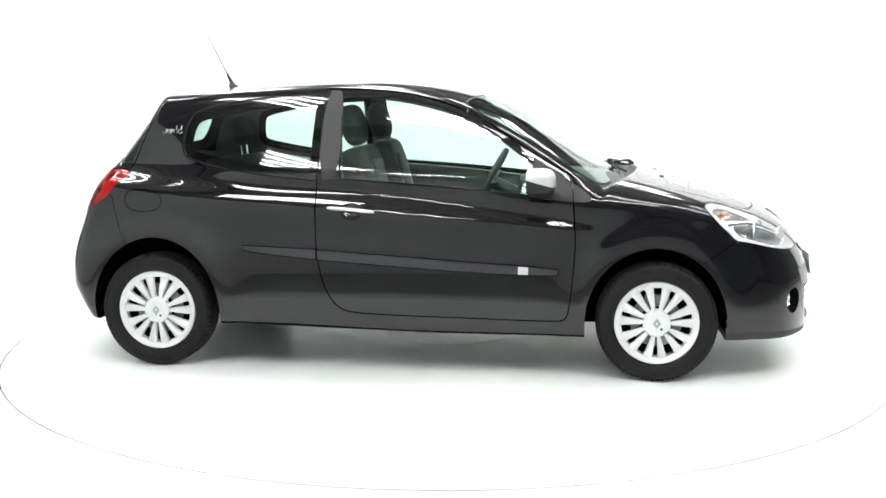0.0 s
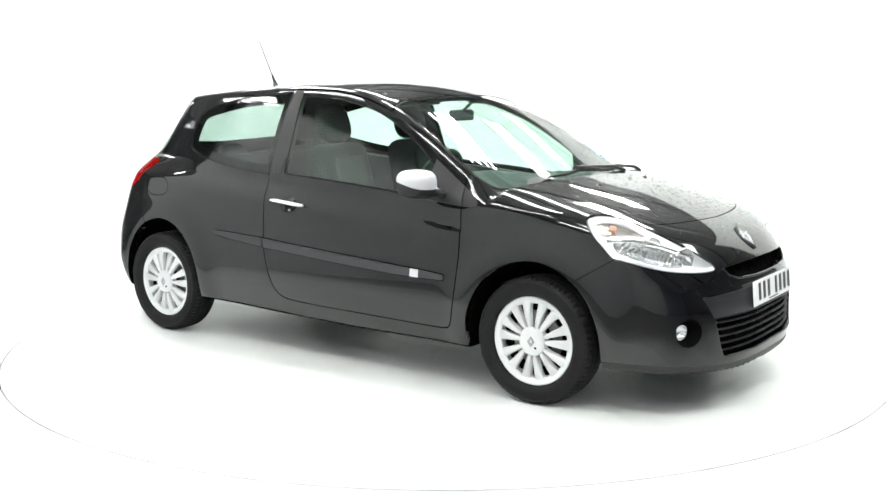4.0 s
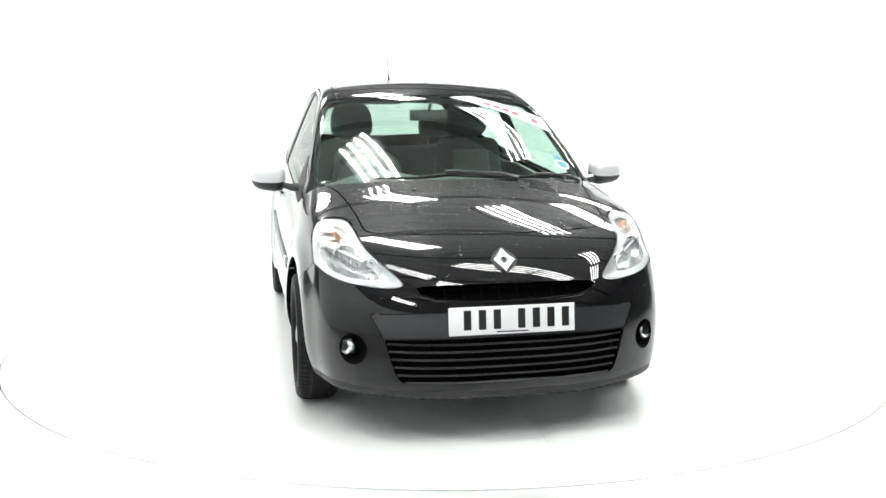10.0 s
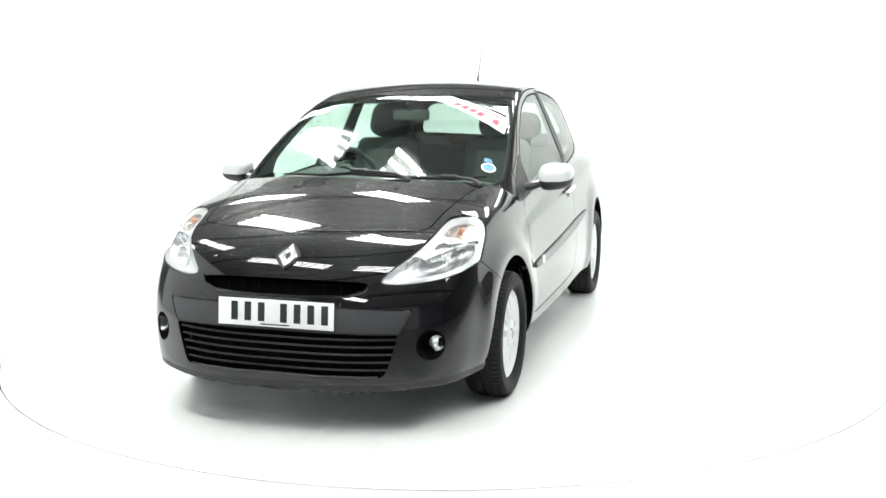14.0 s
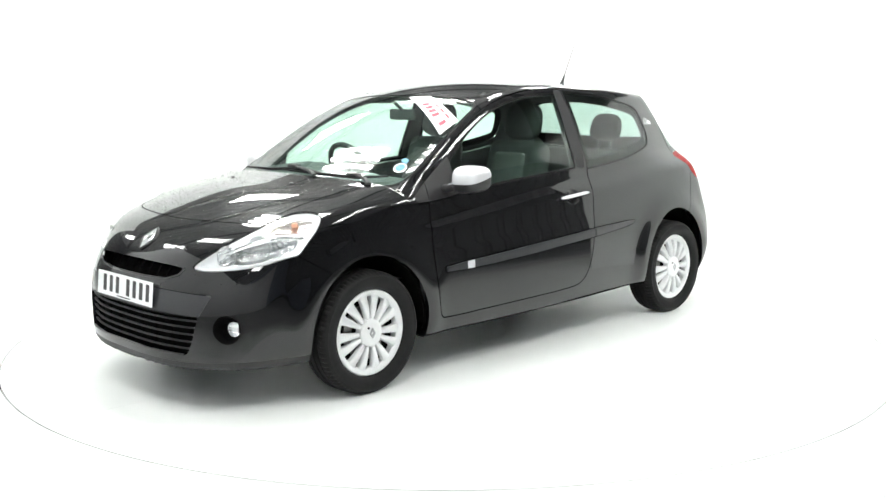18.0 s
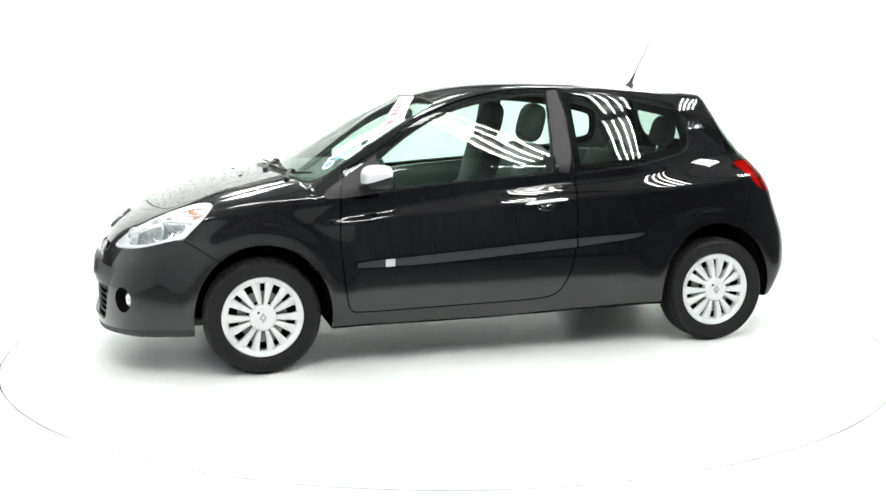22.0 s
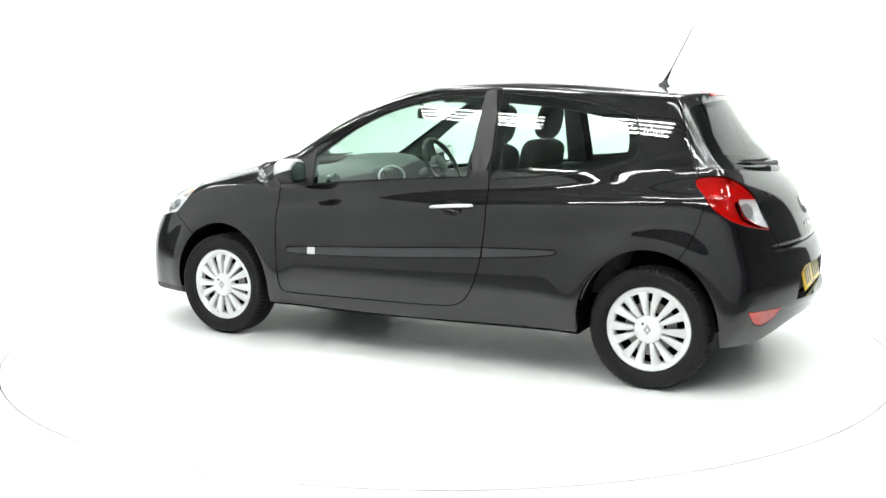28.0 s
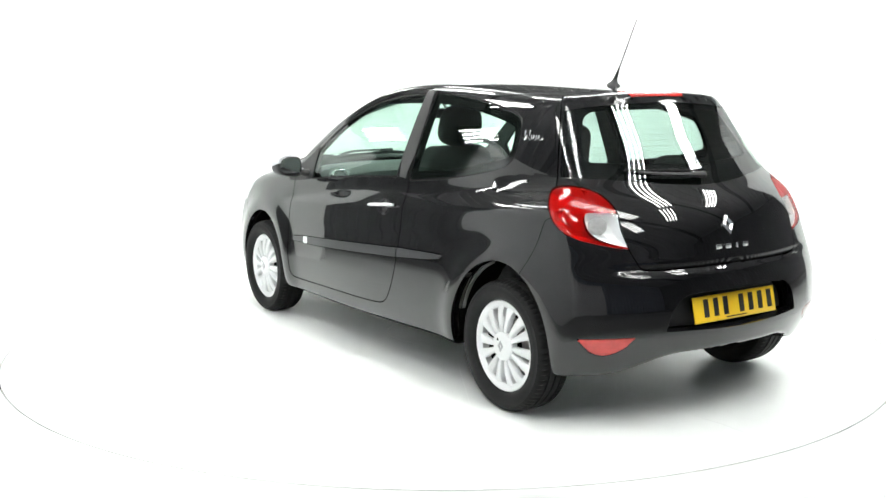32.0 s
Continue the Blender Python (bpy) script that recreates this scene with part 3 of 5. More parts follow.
# fluorescent banks hung from the roof, some with a white reflector behind the tubes
def bank(x, y, turn, backed=False):
    fit = tagged(new("light_fitting"), "hanging fluorescent fitting with four tubes" + (" under a white reflector" if backed else ""), "light", "light fittings")
    fit.matrix_basis = pose(x, y, 4.05, 0, 0, turn)
    bm = bmesh.new()
    box(bm, (0, 0, 0.05), (1.56, 0.60, 0.05), 0.008)
    part("housing", bm, M_HOUSING, fit, "dark metal housing")
    if backed:
        bm = bmesh.new()
        box(bm, (0, 0, 0.0215), (1.52, 0.56, 0.006), 0.002)
        part("reflector", bm, M_WALL, fit, "white enamelled reflector")
    for k in range(4):
        bm = bmesh.new()
        tube(bm, [(-0.74, -0.195 + 0.13 * k, 0), (0.74, -0.195 + 0.13 * k, 0)], 0.0180 if not backed else 0.030, 10)
        part("tube", bm, M_TUBE, fit, "glowing white tube")
    for sx in (-0.6, 0.6):
        bm = bmesh.new()
        tube(bm, [(sx, 0, 0.07), (sx, 0, CEILING_Z - 4.05 + 0.02)], 0.004, 6)
        part("hanger", bm, M_DARK, fit, "thin steel hanger")
    return fit


first = bank(-2.10, 1.75, -55, True)
copy_thing(first, pose(-0.50, -0.02, 4.05, 0, 0, -48))
first = bank(1.10, 1.60, -54)
for x, y, turn in ((-0.60, 3.25, -57), (2.20, 2.60, -45), (2.50, 4.60, -50), (1.20, -2.60, -28), (-0.60, -3.40, -32), (2.65, -3.25, -20), (0.90, -4.40, -15), (-2.45, -2.15, -42), (3.00, -1.40, -38), (4.30, -2.60, -40),
                   # first six here are assumed fittings, added as fill for floor, partition and shadows
                   (-3.5, 0.2, -60), (-1.7, -6.6, -38), (-2.6, 4.2, -40), (-2.6, -4.4, -38), (4.6, -0.4, -50), (3.9, -4.6, -30), (-5.4, 0.9, -57), (-7.3, 4.0, -57)):
    copy_thing(first, pose(x, y, 4.05, 0, 0, turn))


# ---------------------------------------------------------------- the car's panels
car = tagged(new("car"), "black wet three-door hatchback with silver wheel trims on the turntable", "car")
sk = Skin(*shell(250, 170, 56))


def outline_field(view, points, rounds=2):
    shape = smooth_outline(points, rounds)
    return lambda p: inside_distance(shape, VIEWS[view](p))


def arch_field(cx, rx, rz):
    return lambda p: (np.hypot((p[:, 0] - cx) / rx, np.maximum(p[:, 2] - 0.30, 0) / rz) - 1) * rx


DOOR_GLASS = ((0.655, 0.918), (0.655, 0.918), (0.396, 0.943), (0.097, 0.967), (-0.30, 0.992), (-0.30, 0.992), (-0.322, 1.404), (-0.322, 1.404), (-0.18, 1.401), (-0.056, 1.391), (0.096, 1.364), (0.248, 1.322), (0.429, 1.237), (0.549, 1.157), (0.668, 1.066), (0.668, 1.066))
QUARTER_GLASS = ((-0.428, 0.980), (-0.428, 0.980), (-0.651, 1.0), (-0.85, 1.025), (-1.047, 1.064), (-1.15, 1.092), (-1.172, 1.16), (-1.145, 1.29), (-1.093, 1.322), (-0.971, 1.350), (-0.818, 1.380), (-0.666, 1.399), (-0.414, 1.418), (-0.414, 1.418))
DOOR = ((0.80, 1.043), (0.862, 1.02), (0.866, 0.96), (0.877, 0.80), (0.886, 0.69), (0.875, 0.516), (0.862, 0.396), (0.848, 0.31), (0.80, 0.291), (0.399, 0.300), (-0.20, 0.309), (-0.30, 0.332), (-0.355, 0.40), (-0.395, 0.50), (-0.420, 0.64), (-0.428, 0.84), (-0.424, 0.96), (-0.408, 1.44), (-0.408, 1.44), (-0.18, 1.435), (-0.05, 1.424), (0.10, 1.398), (0.26, 1.353), (0.44, 1.270), (0.56, 1.193), (0.69, 1.105))
PILLAR = ((-0.306, 0.992), (-0.322, 1.410), (-0.322, 1.428), (-0.404, 1.432), (-0.421, 0.980))
SAIL = ((0.672, 1.10), (0.672, 1.10), (0.655, 0.918), (0.655, 0.905), (0.93, 0.880), (0.965, 0.895), (0.935, 0.932), (0.85, 0.985))
SCREEN = ((0.375, -0.3), (0.375, 0.0), (0.36, 0.2), (0.325, 0.42), (0.318, 0.55), (0.36, 0.585), (0.56, 0.632), (0.79, 0.672), (0.95, 0.688), (1.02, 0.64), (1.07, 0.45), (1.105, 0.2), (1.115, 0.0), (1.115, -0.3))
COWL = ((0.99, -0.3), (0.99, 0.0), (0.99, 0.5), (0.97, 0.67), (1.00, 0.70), (1.075, 0.665), (1.135, 0.52), (1.19, 0.30), (1.215, 0.0), (1.215, -0.3))
BONNET = ((1.215, -0.3), (1.215, 0.0), (1.19, 0.30), (1.135, 0.52), (1.08, 0.645), (1.10, 0.645), (1.20, 0.605), (1.40, 0.578), (1.587, 0.555), (1.70, 0.545), (1.735, 0.515), (1.772, 0.42), (1.810, 0.25), (1.832, 0.0), (1.832, -0.3))
HEADLAMP = ((-0.550, 0.857), (-0.568, 0.872), (-0.604, 0.880), (-0.677, 0.877), (-0.738, 0.858), (-0.833, 0.818), (-0.95, 0.757), (-1.044, 0.705), (-1.100, 0.668), (-1.116, 0.648), (-1.066, 0.640), (-0.971, 0.645), (-0.877, 0.655), (-0.785, 0.672), (-0.715, 0.690), (-0.668, 0.702), (-0.636, 0.702), (-0.607, 0.746), (-0.568, 0.799))
LAMP_WELL = ((-1.035, 0.668), (-0.88, 0.674), (-0.79, 0.690), (-0.70, 0.712), (-0.648, 0.732), (-0.632, 0.772), (-0.66, 0.796), (-0.80, 0.776), (-0.93, 0.738))
LAMP_CORNER = ((-0.605, 0.790), (-0.640, 0.815), (-0.775, 0.805), (-0.815, 0.808), (-0.755, 0.838), (-0.69, 0.862), (-0.615, 0.866), (-0.582, 0.852), (-0.580, 0.825))
BUMPER = ((1.40, 0.0), (1.40, 0.535), (1.46, 0.570), (1.671, 0.706), (1.700, 0.720), (1.700, 1.3), (2.5, 1.3), (2.5, 0.0))
SLOT = ((0.0, 0.655), (-0.2, 0.655), (-0.2, 0.590), (0.0, 0.590), (0.20, 0.591), (0.30, 0.596), (0.36, 0.614), (0.385, 0.643), (0.33, 0.650), (0.2, 0.654))
BAND = ((-0.3, 0.552), (0.0, 0.552), (0.27, 0.550), (0.56, 0.538), (0.56, 0.538), (0.513, 0.444), (0.513, 0.444), (0.27, 0.449), (0.0, 0.452), (-0.3, 0.452))
GRILLE = ((-0.3, 0.447), (0.0, 0.447), (0.27, 0.444), (0.51, 0.439), (0.51, 0.439), (0.475, 0.315), (0.45, 0.262), (0.40, 0.262), (0.2, 0.270), (0.0, 0.273), (-0.3, 0.273))
TAILGATE = ((-0.3, 1.5), (0.0, 1.5), (0.9, 1.5), (0.9, 1.5), (0.9, 1.04), (0.9, 1.04), (0.645, 1.025), (0.60, 0.94), (0.535, 0.79), (0.518, 0.735), (0.495, 0.690), (0.46, 0.681), (0.25, 0.684), (0.0, 0.688), (-0.3, 0.688))
REAR_GLASS = ((-0.3, 1.374), (0.0, 1.374), (0.25, 1.366), (0.45, 1.350), (0.52, 1.338), (0.9, 1.30), (0.9, 1.075), (0.605, 1.058), (0.42, 1.043), (0.2, 1.020), (0.0, 1.011), (-0.3, 1.011))
TAIL_LAMP = ((-0.575, 1.022), (-0.65, 1.030), (-0.741, 1.010), (-0.807, 0.964), (-0.842, 0.915), (-0.856, 0.85), (-0.892, 0.772), (-0.892, 0.772), (-0.781, 0.791), (-0.68, 0.815), (-0.60, 0.850), (-0.556, 0.90), (-0.545, 0.955), (-0.545, 1.0))
REVERSE = ((-0.700, 0.916), (-0.72, 0.926), (-0.845, 0.917), (-0.845, 0.917), (-0.885, 0.780), (-0.885, 0.780), (-0.79, 0.805), (-0.72, 0.845))
BAFFLE = ((-0.722, 0.905), (-0.722, 0.850), (-0.745, 0.835), (-0.800, 0.842), (-0.800, 0.905))
REAR_BUMPER = ((-1.25, 0.0), (-1.35, 0.56), (-1.453, 0.675), (-1.50, 0.788), (-1.53, 0.915), (-1.62, 0.85), (-1.80, 0.80), (-2.3, 0.80), (-2.3, 0.0))
PLATE_WELL = ((-0.3, 0.583), (0.0, 0.583), (0.29, 0.582), (0.335, 0.567), (0.385, 0.525), (0.418, 0.428), (0.418, 0.428), (0.0, 0.413), (-0.3, 0.413))
REFLEX = ((0.765, 0.410), (0.765, 0.410), (0.553, 0.409), (0.553, 0.409), (0.580, 0.366), (0.64, 0.332), (0.70, 0.345), (0.74, 0.380))
FUEL = ((-1.455, 0.93), (-1.25, 0.918), (-1.245, 0.815), (-1.44, 0.812))

STRIP = ((0.800, 0.557), (0.802, 0.54), (0.797, 0.526), (0.395, 0.533), (-0.385, 0.583), (-0.4215, 0.585), (-0.4215, 0.631), (-0.385, 0.629), (0.395, 0.580))
REAR_STRIP = ((-0.4225, 0.632), (-0.4225, 0.632), (-0.80, 0.646), (-0.822, 0.640), (-0.78, 0.618), (-0.4225, 0.586), (-0.4225, 0.586))
BADGE = ((0.655, 0.572), (0.655, 0.515), (0.605, 0.515), (0.605, 0.572))
BRAKE = ((-0.2, 1.4265), (0.172, 1.4245), (0.172, 1.4245), (0.172, 1.398), (0.172, 1.398), (-0.2, 1.400))

WINDOW_WELL = ((-0.3, 1.350), (0.0, 1.350), (0.34, 1.345), (0.43, 1.335), (0.475, 1.27), (0.525, 1.16), (0.52, 1.128), (0.47, 1.125), (0.0, 1.105), (-0.3, 1.105))
# the tailgate and its glass end on a slant at the rear corners
TAILGATE_BACK, REAR_GLASS_BACK = outline_field("yz", TAILGATE), outline_field("yz", REAR_GLASS)

F = dict(strip=outline_field("xz", STRIP, 1), rear_strip=outline_field("xz", REAR_STRIP, 1), badge=outline_field("xz", BADGE, 0), brake=outline_field("yz", BRAKE, 0),
         cup=lambda p: (np.hypot((p[:, 0] + 0.238) / 0.062, (p[:, 2] - 0.826) / 0.043) - 1) * 0.045,
         arch_front=arch_field(1.2805, 0.345, 0.366), arch_rear=arch_field(-1.2785, 0.346, 0.382),
         door_glass=outline_field("xz", DOOR_GLASS), quarter=outline_field("xz", QUARTER_GLASS), door=outline_field("xz", DOOR),
         pillar=outline_field("xz", PILLAR, 1), sail=outline_field("xz", SAIL, 1), screen=outline_field("xy", SCREEN), cowl=outline_field("xy", COWL, 1),
         bonnet=outline_field("xy", BONNET), headlamp=outline_field("front_corner", HEADLAMP), lamp_well=outline_field("front_corner", LAMP_WELL), lamp_corner=outline_field("front_corner", LAMP_CORNER), bumper=outline_field("xz", BUMPER, 1),
         slot=outline_field("yz", SLOT), band=outline_field("yz", BAND, 1), grille=outline_field("yz", GRILLE, 1),
         fog=lambda p: np.hypot((p[:, 1] - p[:, 0]) * 0.70711 + 0.945, p[:, 2] - 0.392) - 0.064,
         lip=lambda p: p[:, 2] - 0.230 - 0.018 * step(0.4, 0.75, p[:, 1]), roof=lambda p: p[:, 1] - 0.505 + 0.012 * step(-0.9, -1.4, p[:, 0]),
         roof_front=lambda p: p[:, 0] - 0.368 + 0.10 * p[:, 1] ** 2, tailgate=lambda p: np.maximum(np.maximum(TAILGATE_BACK(p), 0.574 + (p[:, 0] + p[:, 1]) * 0.70711), p[:, 0] + 1.285 - 0.03 * p[:, 1] ** 2), rear_glass=lambda p: np.maximum(REAR_GLASS_BACK(p), 0.586 + (p[:, 0] + p[:, 1]) * 0.70711), well=outline_field("yz", WINDOW_WELL),
         tail_lamp=outline_field("rear_corner", TAIL_LAMP), reverse=outline_field("rear_corner", REVERSE, 1), baffle=outline_field("rear_corner", BAFFLE, 1), rear_bumper=outline_field("xz", REAR_BUMPER, 1),
         plate_well=outline_field("yz", PLATE_WELL, 1), reflex=outline_field("yz", REFLEX, 1), fuel=outline_field("xz", FUEL),
         spoiler_line=lambda p: -1.285 - p[:, 0] + 0.03 * p[:, 1] ** 2, belly=lambda p: p[:, 2] - 0.226 - 0.024 * step(0.3, -0.9, p[:, 0]))

SIDE = lambda c, n: (n[:, 1] > 0.25) & (c[:, 1] > 0.4)
FLANK = lambda c, n: c[:, 1] > 0.45
FRONT = lambda c, n: (c[:, 0] > 1.35) & (n[:, 2] > -0.9)
NOSE = lambda c, n: (c[:, 0] > 1.7) & (n[:, 0] > 0.1)
TOPF = lambda c, n: (n[:, 2] > 0.1) & (c[:, 0] > 0.15) & (c[:, 2] > 0.6)
REAR = lambda c, n: (c[:, 0] < -1.15) & (n[:, 0] < -0.12)
HATCH = lambda c, n: (c[:, 0] < -1.2) & (c[:, 0] + c[:, 1] < -0.70) & (n[:, 2] > -0.5)
TAILC = lambda c, n: (c[:, 0] < -1.3) & (c[:, 1] > 0.2)
ROOF = lambda c, n: (n[:, 2] > 0.4) & (c[:, 2] > 1.25)
GAP = 0.0029

for lift in (-0.012, -0.004, 0.003, 0.010):                # even rows of points along the pressed lines
    sk.cut(lambda p, g=lift: p[:, 2] - crease_line(p[:, 0]) - g, lambda c, n: (c[:, 1] > 0.6) & (np.abs(c[:, 0]) < 1.6))
    sk.cut(lambda p, g=lift: p[:, 2] - ledge_line(p[:, 0]) - g, lambda c, n: (c[:, 1] > 0.6) & (np.abs(c[:, 0]) < 1.6))
for z in (0.666, 0.676, 0.682, 0.690, 0.696, 0.706):
    sk.cut(lambda p, z=z: p[:, 2] - z, lambda c, n: (c[:, 0] < -1.6) & (n[:, 0] < -0.3))
sk.cut(F["arch_front"], FLANK), sk.cut(F["arch_rear"], FLANK)
for name, where, gaps in (("door_glass", SIDE, (0.0, 0.010)), ("quarter", SIDE, (-0.045, 0.0, 0.008)), ("door", SIDE, (-GAP, GAP)), ("pillar", SIDE, (0.0,)), ("strip", SIDE, (0.0, 0.005)), ("rear_strip", SIDE, (0.0, 0.005)), ("badge", SIDE, (0.0,)), ("cup", SIDE, (0.0,)), ("brake", lambda c, n: c[:, 0] < -1.2, (0.0,)), ("sail", SIDE, (0.0,)),
                          ("screen", TOPF, (0.0, 0.012)), ("cowl", TOPF, (0.0,)), ("bonnet", TOPF, (-GAP, GAP)), ("headlamp", FRONT, (-0.0015, 0.0025)), ("lamp_well", FRONT, (0.0,)), ("lamp_corner", FRONT, (0.0,)), ("bumper", FRONT, (-0.0015, 0.0015)),
                          ("slot", NOSE, (0.0,)), ("band", NOSE, (-0.001, 0.002)), ("grille", NOSE, (0.0,)), ("fog", FRONT, (0.0,)), ("lip", FRONT, (0.0,)),
                          ("roof_front", ROOF, (-0.002, 0.002)), ("roof", ROOF, (-0.002, 0.002)), ("tailgate", HATCH, (-GAP, GAP)), ("rear_glass", HATCH, (0.0,)), ("well", HATCH, (0.0,)),
                          ("tail_lamp", TAILC, (-0.001, 0.002)), ("reverse", TAILC, (0.0,)), ("baffle", TAILC, (0.0,)), ("rear_bumper", TAILC, (-0.0015, 0.0015)), ("rear_bumper", REAR, (0.0015,)),
                          ("plate_well", REAR, (0.0,)), ("reflex", REAR, (0.0, 0.004)), ("spoiler_line", ROOF, (0.0,)), ("fuel", SIDE, (-0.0015, 0.0015)), ("belly", lambda c, n: n[:, 2] < 0.1, (0.0,))):
    for g in gaps:
        sk.cut(lambda p, n=name, g=g: F[n](p) - g, where)

C, CN = sk.p[sk.t].mean(1), sk.n[sk.t].mean(1)
V = {k: f(C) for k, f in F.items()}
W = dict(side=SIDE(C, CN), flank=FLANK(C, CN), front=FRONT(C, CN), nose=NOSE(C, CN), top=TOPF(C, CN), rear=REAR(C, CN), hatch=HATCH(C, CN), tail=TAILC(C, CN), roof=ROOF(C, CN))
free = np.ones(len(C), bool)


def take(mask):
    """Those of the triangles still free that the mask names; they are free no longer."""
    global free
    got = free & mask
    free = free & ~mask
    return got


take(((V["arch_front"] < 0) | (V["arch_rear"] < 0)) & W["flank"])
A = {}
A["belly"] = take((V["belly"] < 0) & (CN[:, 2] < 0.1) & (C[:, 0] < 1.4) & (C[:, 0] > -1.5) | (CN[:, 2] < -0.9) & (C[:, 2] < 0.3) & (C[:, 0] < 1.4))
A["door_glass"] = take(W["side"] & (V["door_glass"] < 0))
A["quarter_glass"] = take(W["side"] & (V["quarter"] < 0))
A["sail"] = take(W["side"] & (V["sail"] < 0) & (np.abs(V["door"]) > GAP))
A["pillar_trim"] = take(W["side"] & (V["pillar"] < 0))
A["seal"] = take(W["side"] & ((V["door_glass"] < 0.010) | (V["quarter"] < 0.008)))
A["screen"] = take(W["top"] & (V["screen"] < 0))
A["screen_seal"] = take(W["top"] & (V["screen"] < 0.012))
A["cowl"] = take(W["top"] & (V["cowl"] < 0))
A["headlamp"] = take(W["front"] & (V["headlamp"] < -0.0015))
take(W["front"] & (V["headlamp"] < 0.0025))
A["bonnet"] = take(W["top"] & (V["bonnet"] < -GAP))
take(W["top"] & (V["bonnet"] < GAP))
A["grille_back"] = take(W["nose"] & ((V["slot"] < 0) | (V["grille"] < 0)))
A["band"] = take(W["nose"] & (V["band"] < -0.001))
take(W["nose"] & (V["band"] < 0.002))
A["fog"] = take(W["front"] & (V["fog"] < 0))
A["lip"] = take((C[:, 0] > 1.35) & (V["lip"] < 0) & (V["bumper"] < 0))
A["front_bumper"] = take(W["front"] & (V["bumper"] < -0.0015))
take(W["front"] & (V["bumper"] < 0.0015))
A["badge"] = take(W["side"] & (V["strip"] < 0) & (V["badge"] < 0))
A["strip"] = take(W["side"] & (V["strip"] < 0) & (V["door"] < -GAP))
A["rear_strip"] = take(W["side"] & (V["rear_strip"] < 0) & (V["door"] > GAP))
take(W["side"] & (V["strip"] < 0.005) & (V["door"] < -GAP))
take(W["side"] & (V["rear_strip"] < 0.005) & (V["door"] > GAP))
A["cup"] = take(W["side"] & (V["cup"] < 0))
A["door"] = take(W["side"] & (V["door"] < -GAP))
take(W["side"] & (V["door"] < GAP))
A["wing"] = take(W["flank"] & (C[:, 0] > 0.8) & (C[:, 2] < 1.06) & (C[:, 0] > 0.86 + 0.4 * np.maximum(C[:, 2] - 0.98, 0)))
A["tail_red"] = take(W["tail"] & (V["tail_lamp"] < -0.001) & (V["reverse"] > 0))
A["tail_clear"] = take(W["tail"] & (V["tail_lamp"] < -0.001))
take(W["tail"] & (V["tail_lamp"] < 0.002))
A["brake"] = take((C[:, 0] < -1.2) & (V["brake"] < 0) & (C[:, 2] > 1.39))
A["rear_glass"] = take(W["hatch"] & (V["rear_glass"] < 0))
A["tailgate"] = take(W["hatch"] & (V["tailgate"] < -GAP))
take(W["hatch"] & (V["tailgate"] < GAP))
A["plate_well"] = take(W["rear"] & (V["plate_well"] < 0))
A["reflex"] = take(W["rear"] & (V["reflex"] < 0))
take(W["rear"] & (V["reflex"] < 0.004))
A["rear_bumper"] = take((C[:, 0] < -1.3) & (V["rear_bumper"] < -0.0015))
take((C[:, 0] < -1.3) & (V["rear_bumper"] < 0.0015) & W["tail"])
A["roof"] = take(W["roof"] & (V["roof"] < -0.002) & (V["roof_front"] < -0.002) & (C[:, 0] < 0.4))
take(W["roof"] & ((np.abs(V["roof"]) < 0.002) & (V["roof_front"] < 0) | (np.abs(V["roof_front"]) < 0.002)) & (C[:, 0] < 0.5))
fuel = take(W["side"] & (V["fuel"] < -0.0015))
fuel_gap = take(W["side"] & (V["fuel"] < 0.0015))
A["body_side"] = free.copy()

bonnet = panel("bonnet", sk, A["bonnet"], M_PAINT, car, "glossy black bonnet with rain drops", "joined", flange=0.03)[0]
roof = panel("roof", sk, A["roof"], M_PAINT, car, sides="joined")[0]
doors = panel("door", sk, A["door"], M_PAINT, car, "closed glossy black door with a silver handle", flange=0.03)
wings = panel("front_wing", sk, A["wing"], M_PAINT, car, flange=0.03)
sides_l = panel("body_side", sk, A["body_side"] | fuel | fuel_gap, M_PAINT, car, sides="left", flange=0.03)
sides_r = panel("body_side", sk, A["body_side"], M_PAINT, car, sides="right", flange=0.03)
panel("fuel_flap", sk, fuel, M_PAINT, sides_r[0], sides="right")
front_bumper = panel("front_bumper", sk, A["front_bumper"], M_PAINT, car, sides="joined", flange=0.035)[0]
panel("lower_lip", sk, A["lip"], M_TRIM, front_bumper, "matt black plastic lip", "joined", sink=0.003, flange=0.03)
panel("grille_band", sk, A["band"], M_BAND, front_bumper, "matt dark grey plastic band", "joined", sink=0.002, flange=0.03)
panel("grille_back", sk, A["grille_back"], M_VOID, front_bumper, "dark void", "joined", sink=0.055, flange=0)
fogs = panel("fog_lamp_bowl", sk, A["fog"], M_VOID, [front_bumper] * 2, "gloss black bowl", sink=0, flange=0, depth=lambda p: 0.045 * step(0, 0.022, -F["fog"](p)))
rear_bumper = panel("rear_bumper", sk, A["rear_bumper"], M_PAINT, car, sides="joined", flange=0.052)[0]
panel("plate_recess", sk, A["plate_well"], M_TRIM, rear_bumper, "matt black recess", "joined", sink=0.072, flange=0)
panel("reflector", sk, A["reflex"], M_REFLECTOR, [rear_bumper] * 2, "red reflector", flange=0.01)
tailgate = panel("tailgate", sk, A["tailgate"], M_PAINT, car, "glossy black tailgate", "joined", flange=0.02)[0]
panel("rear_window", sk, A["rear_glass"], M_DARKGLASS, tailgate, "dark tinted glass", "joined", sink=0.002, flange=0.003)
windscreen = panel("windscreen", sk, A["screen"], M_GLASS, car, "green-tinted windscreen with rain drops", "joined", sink=0.002, flange=0.004)[0]
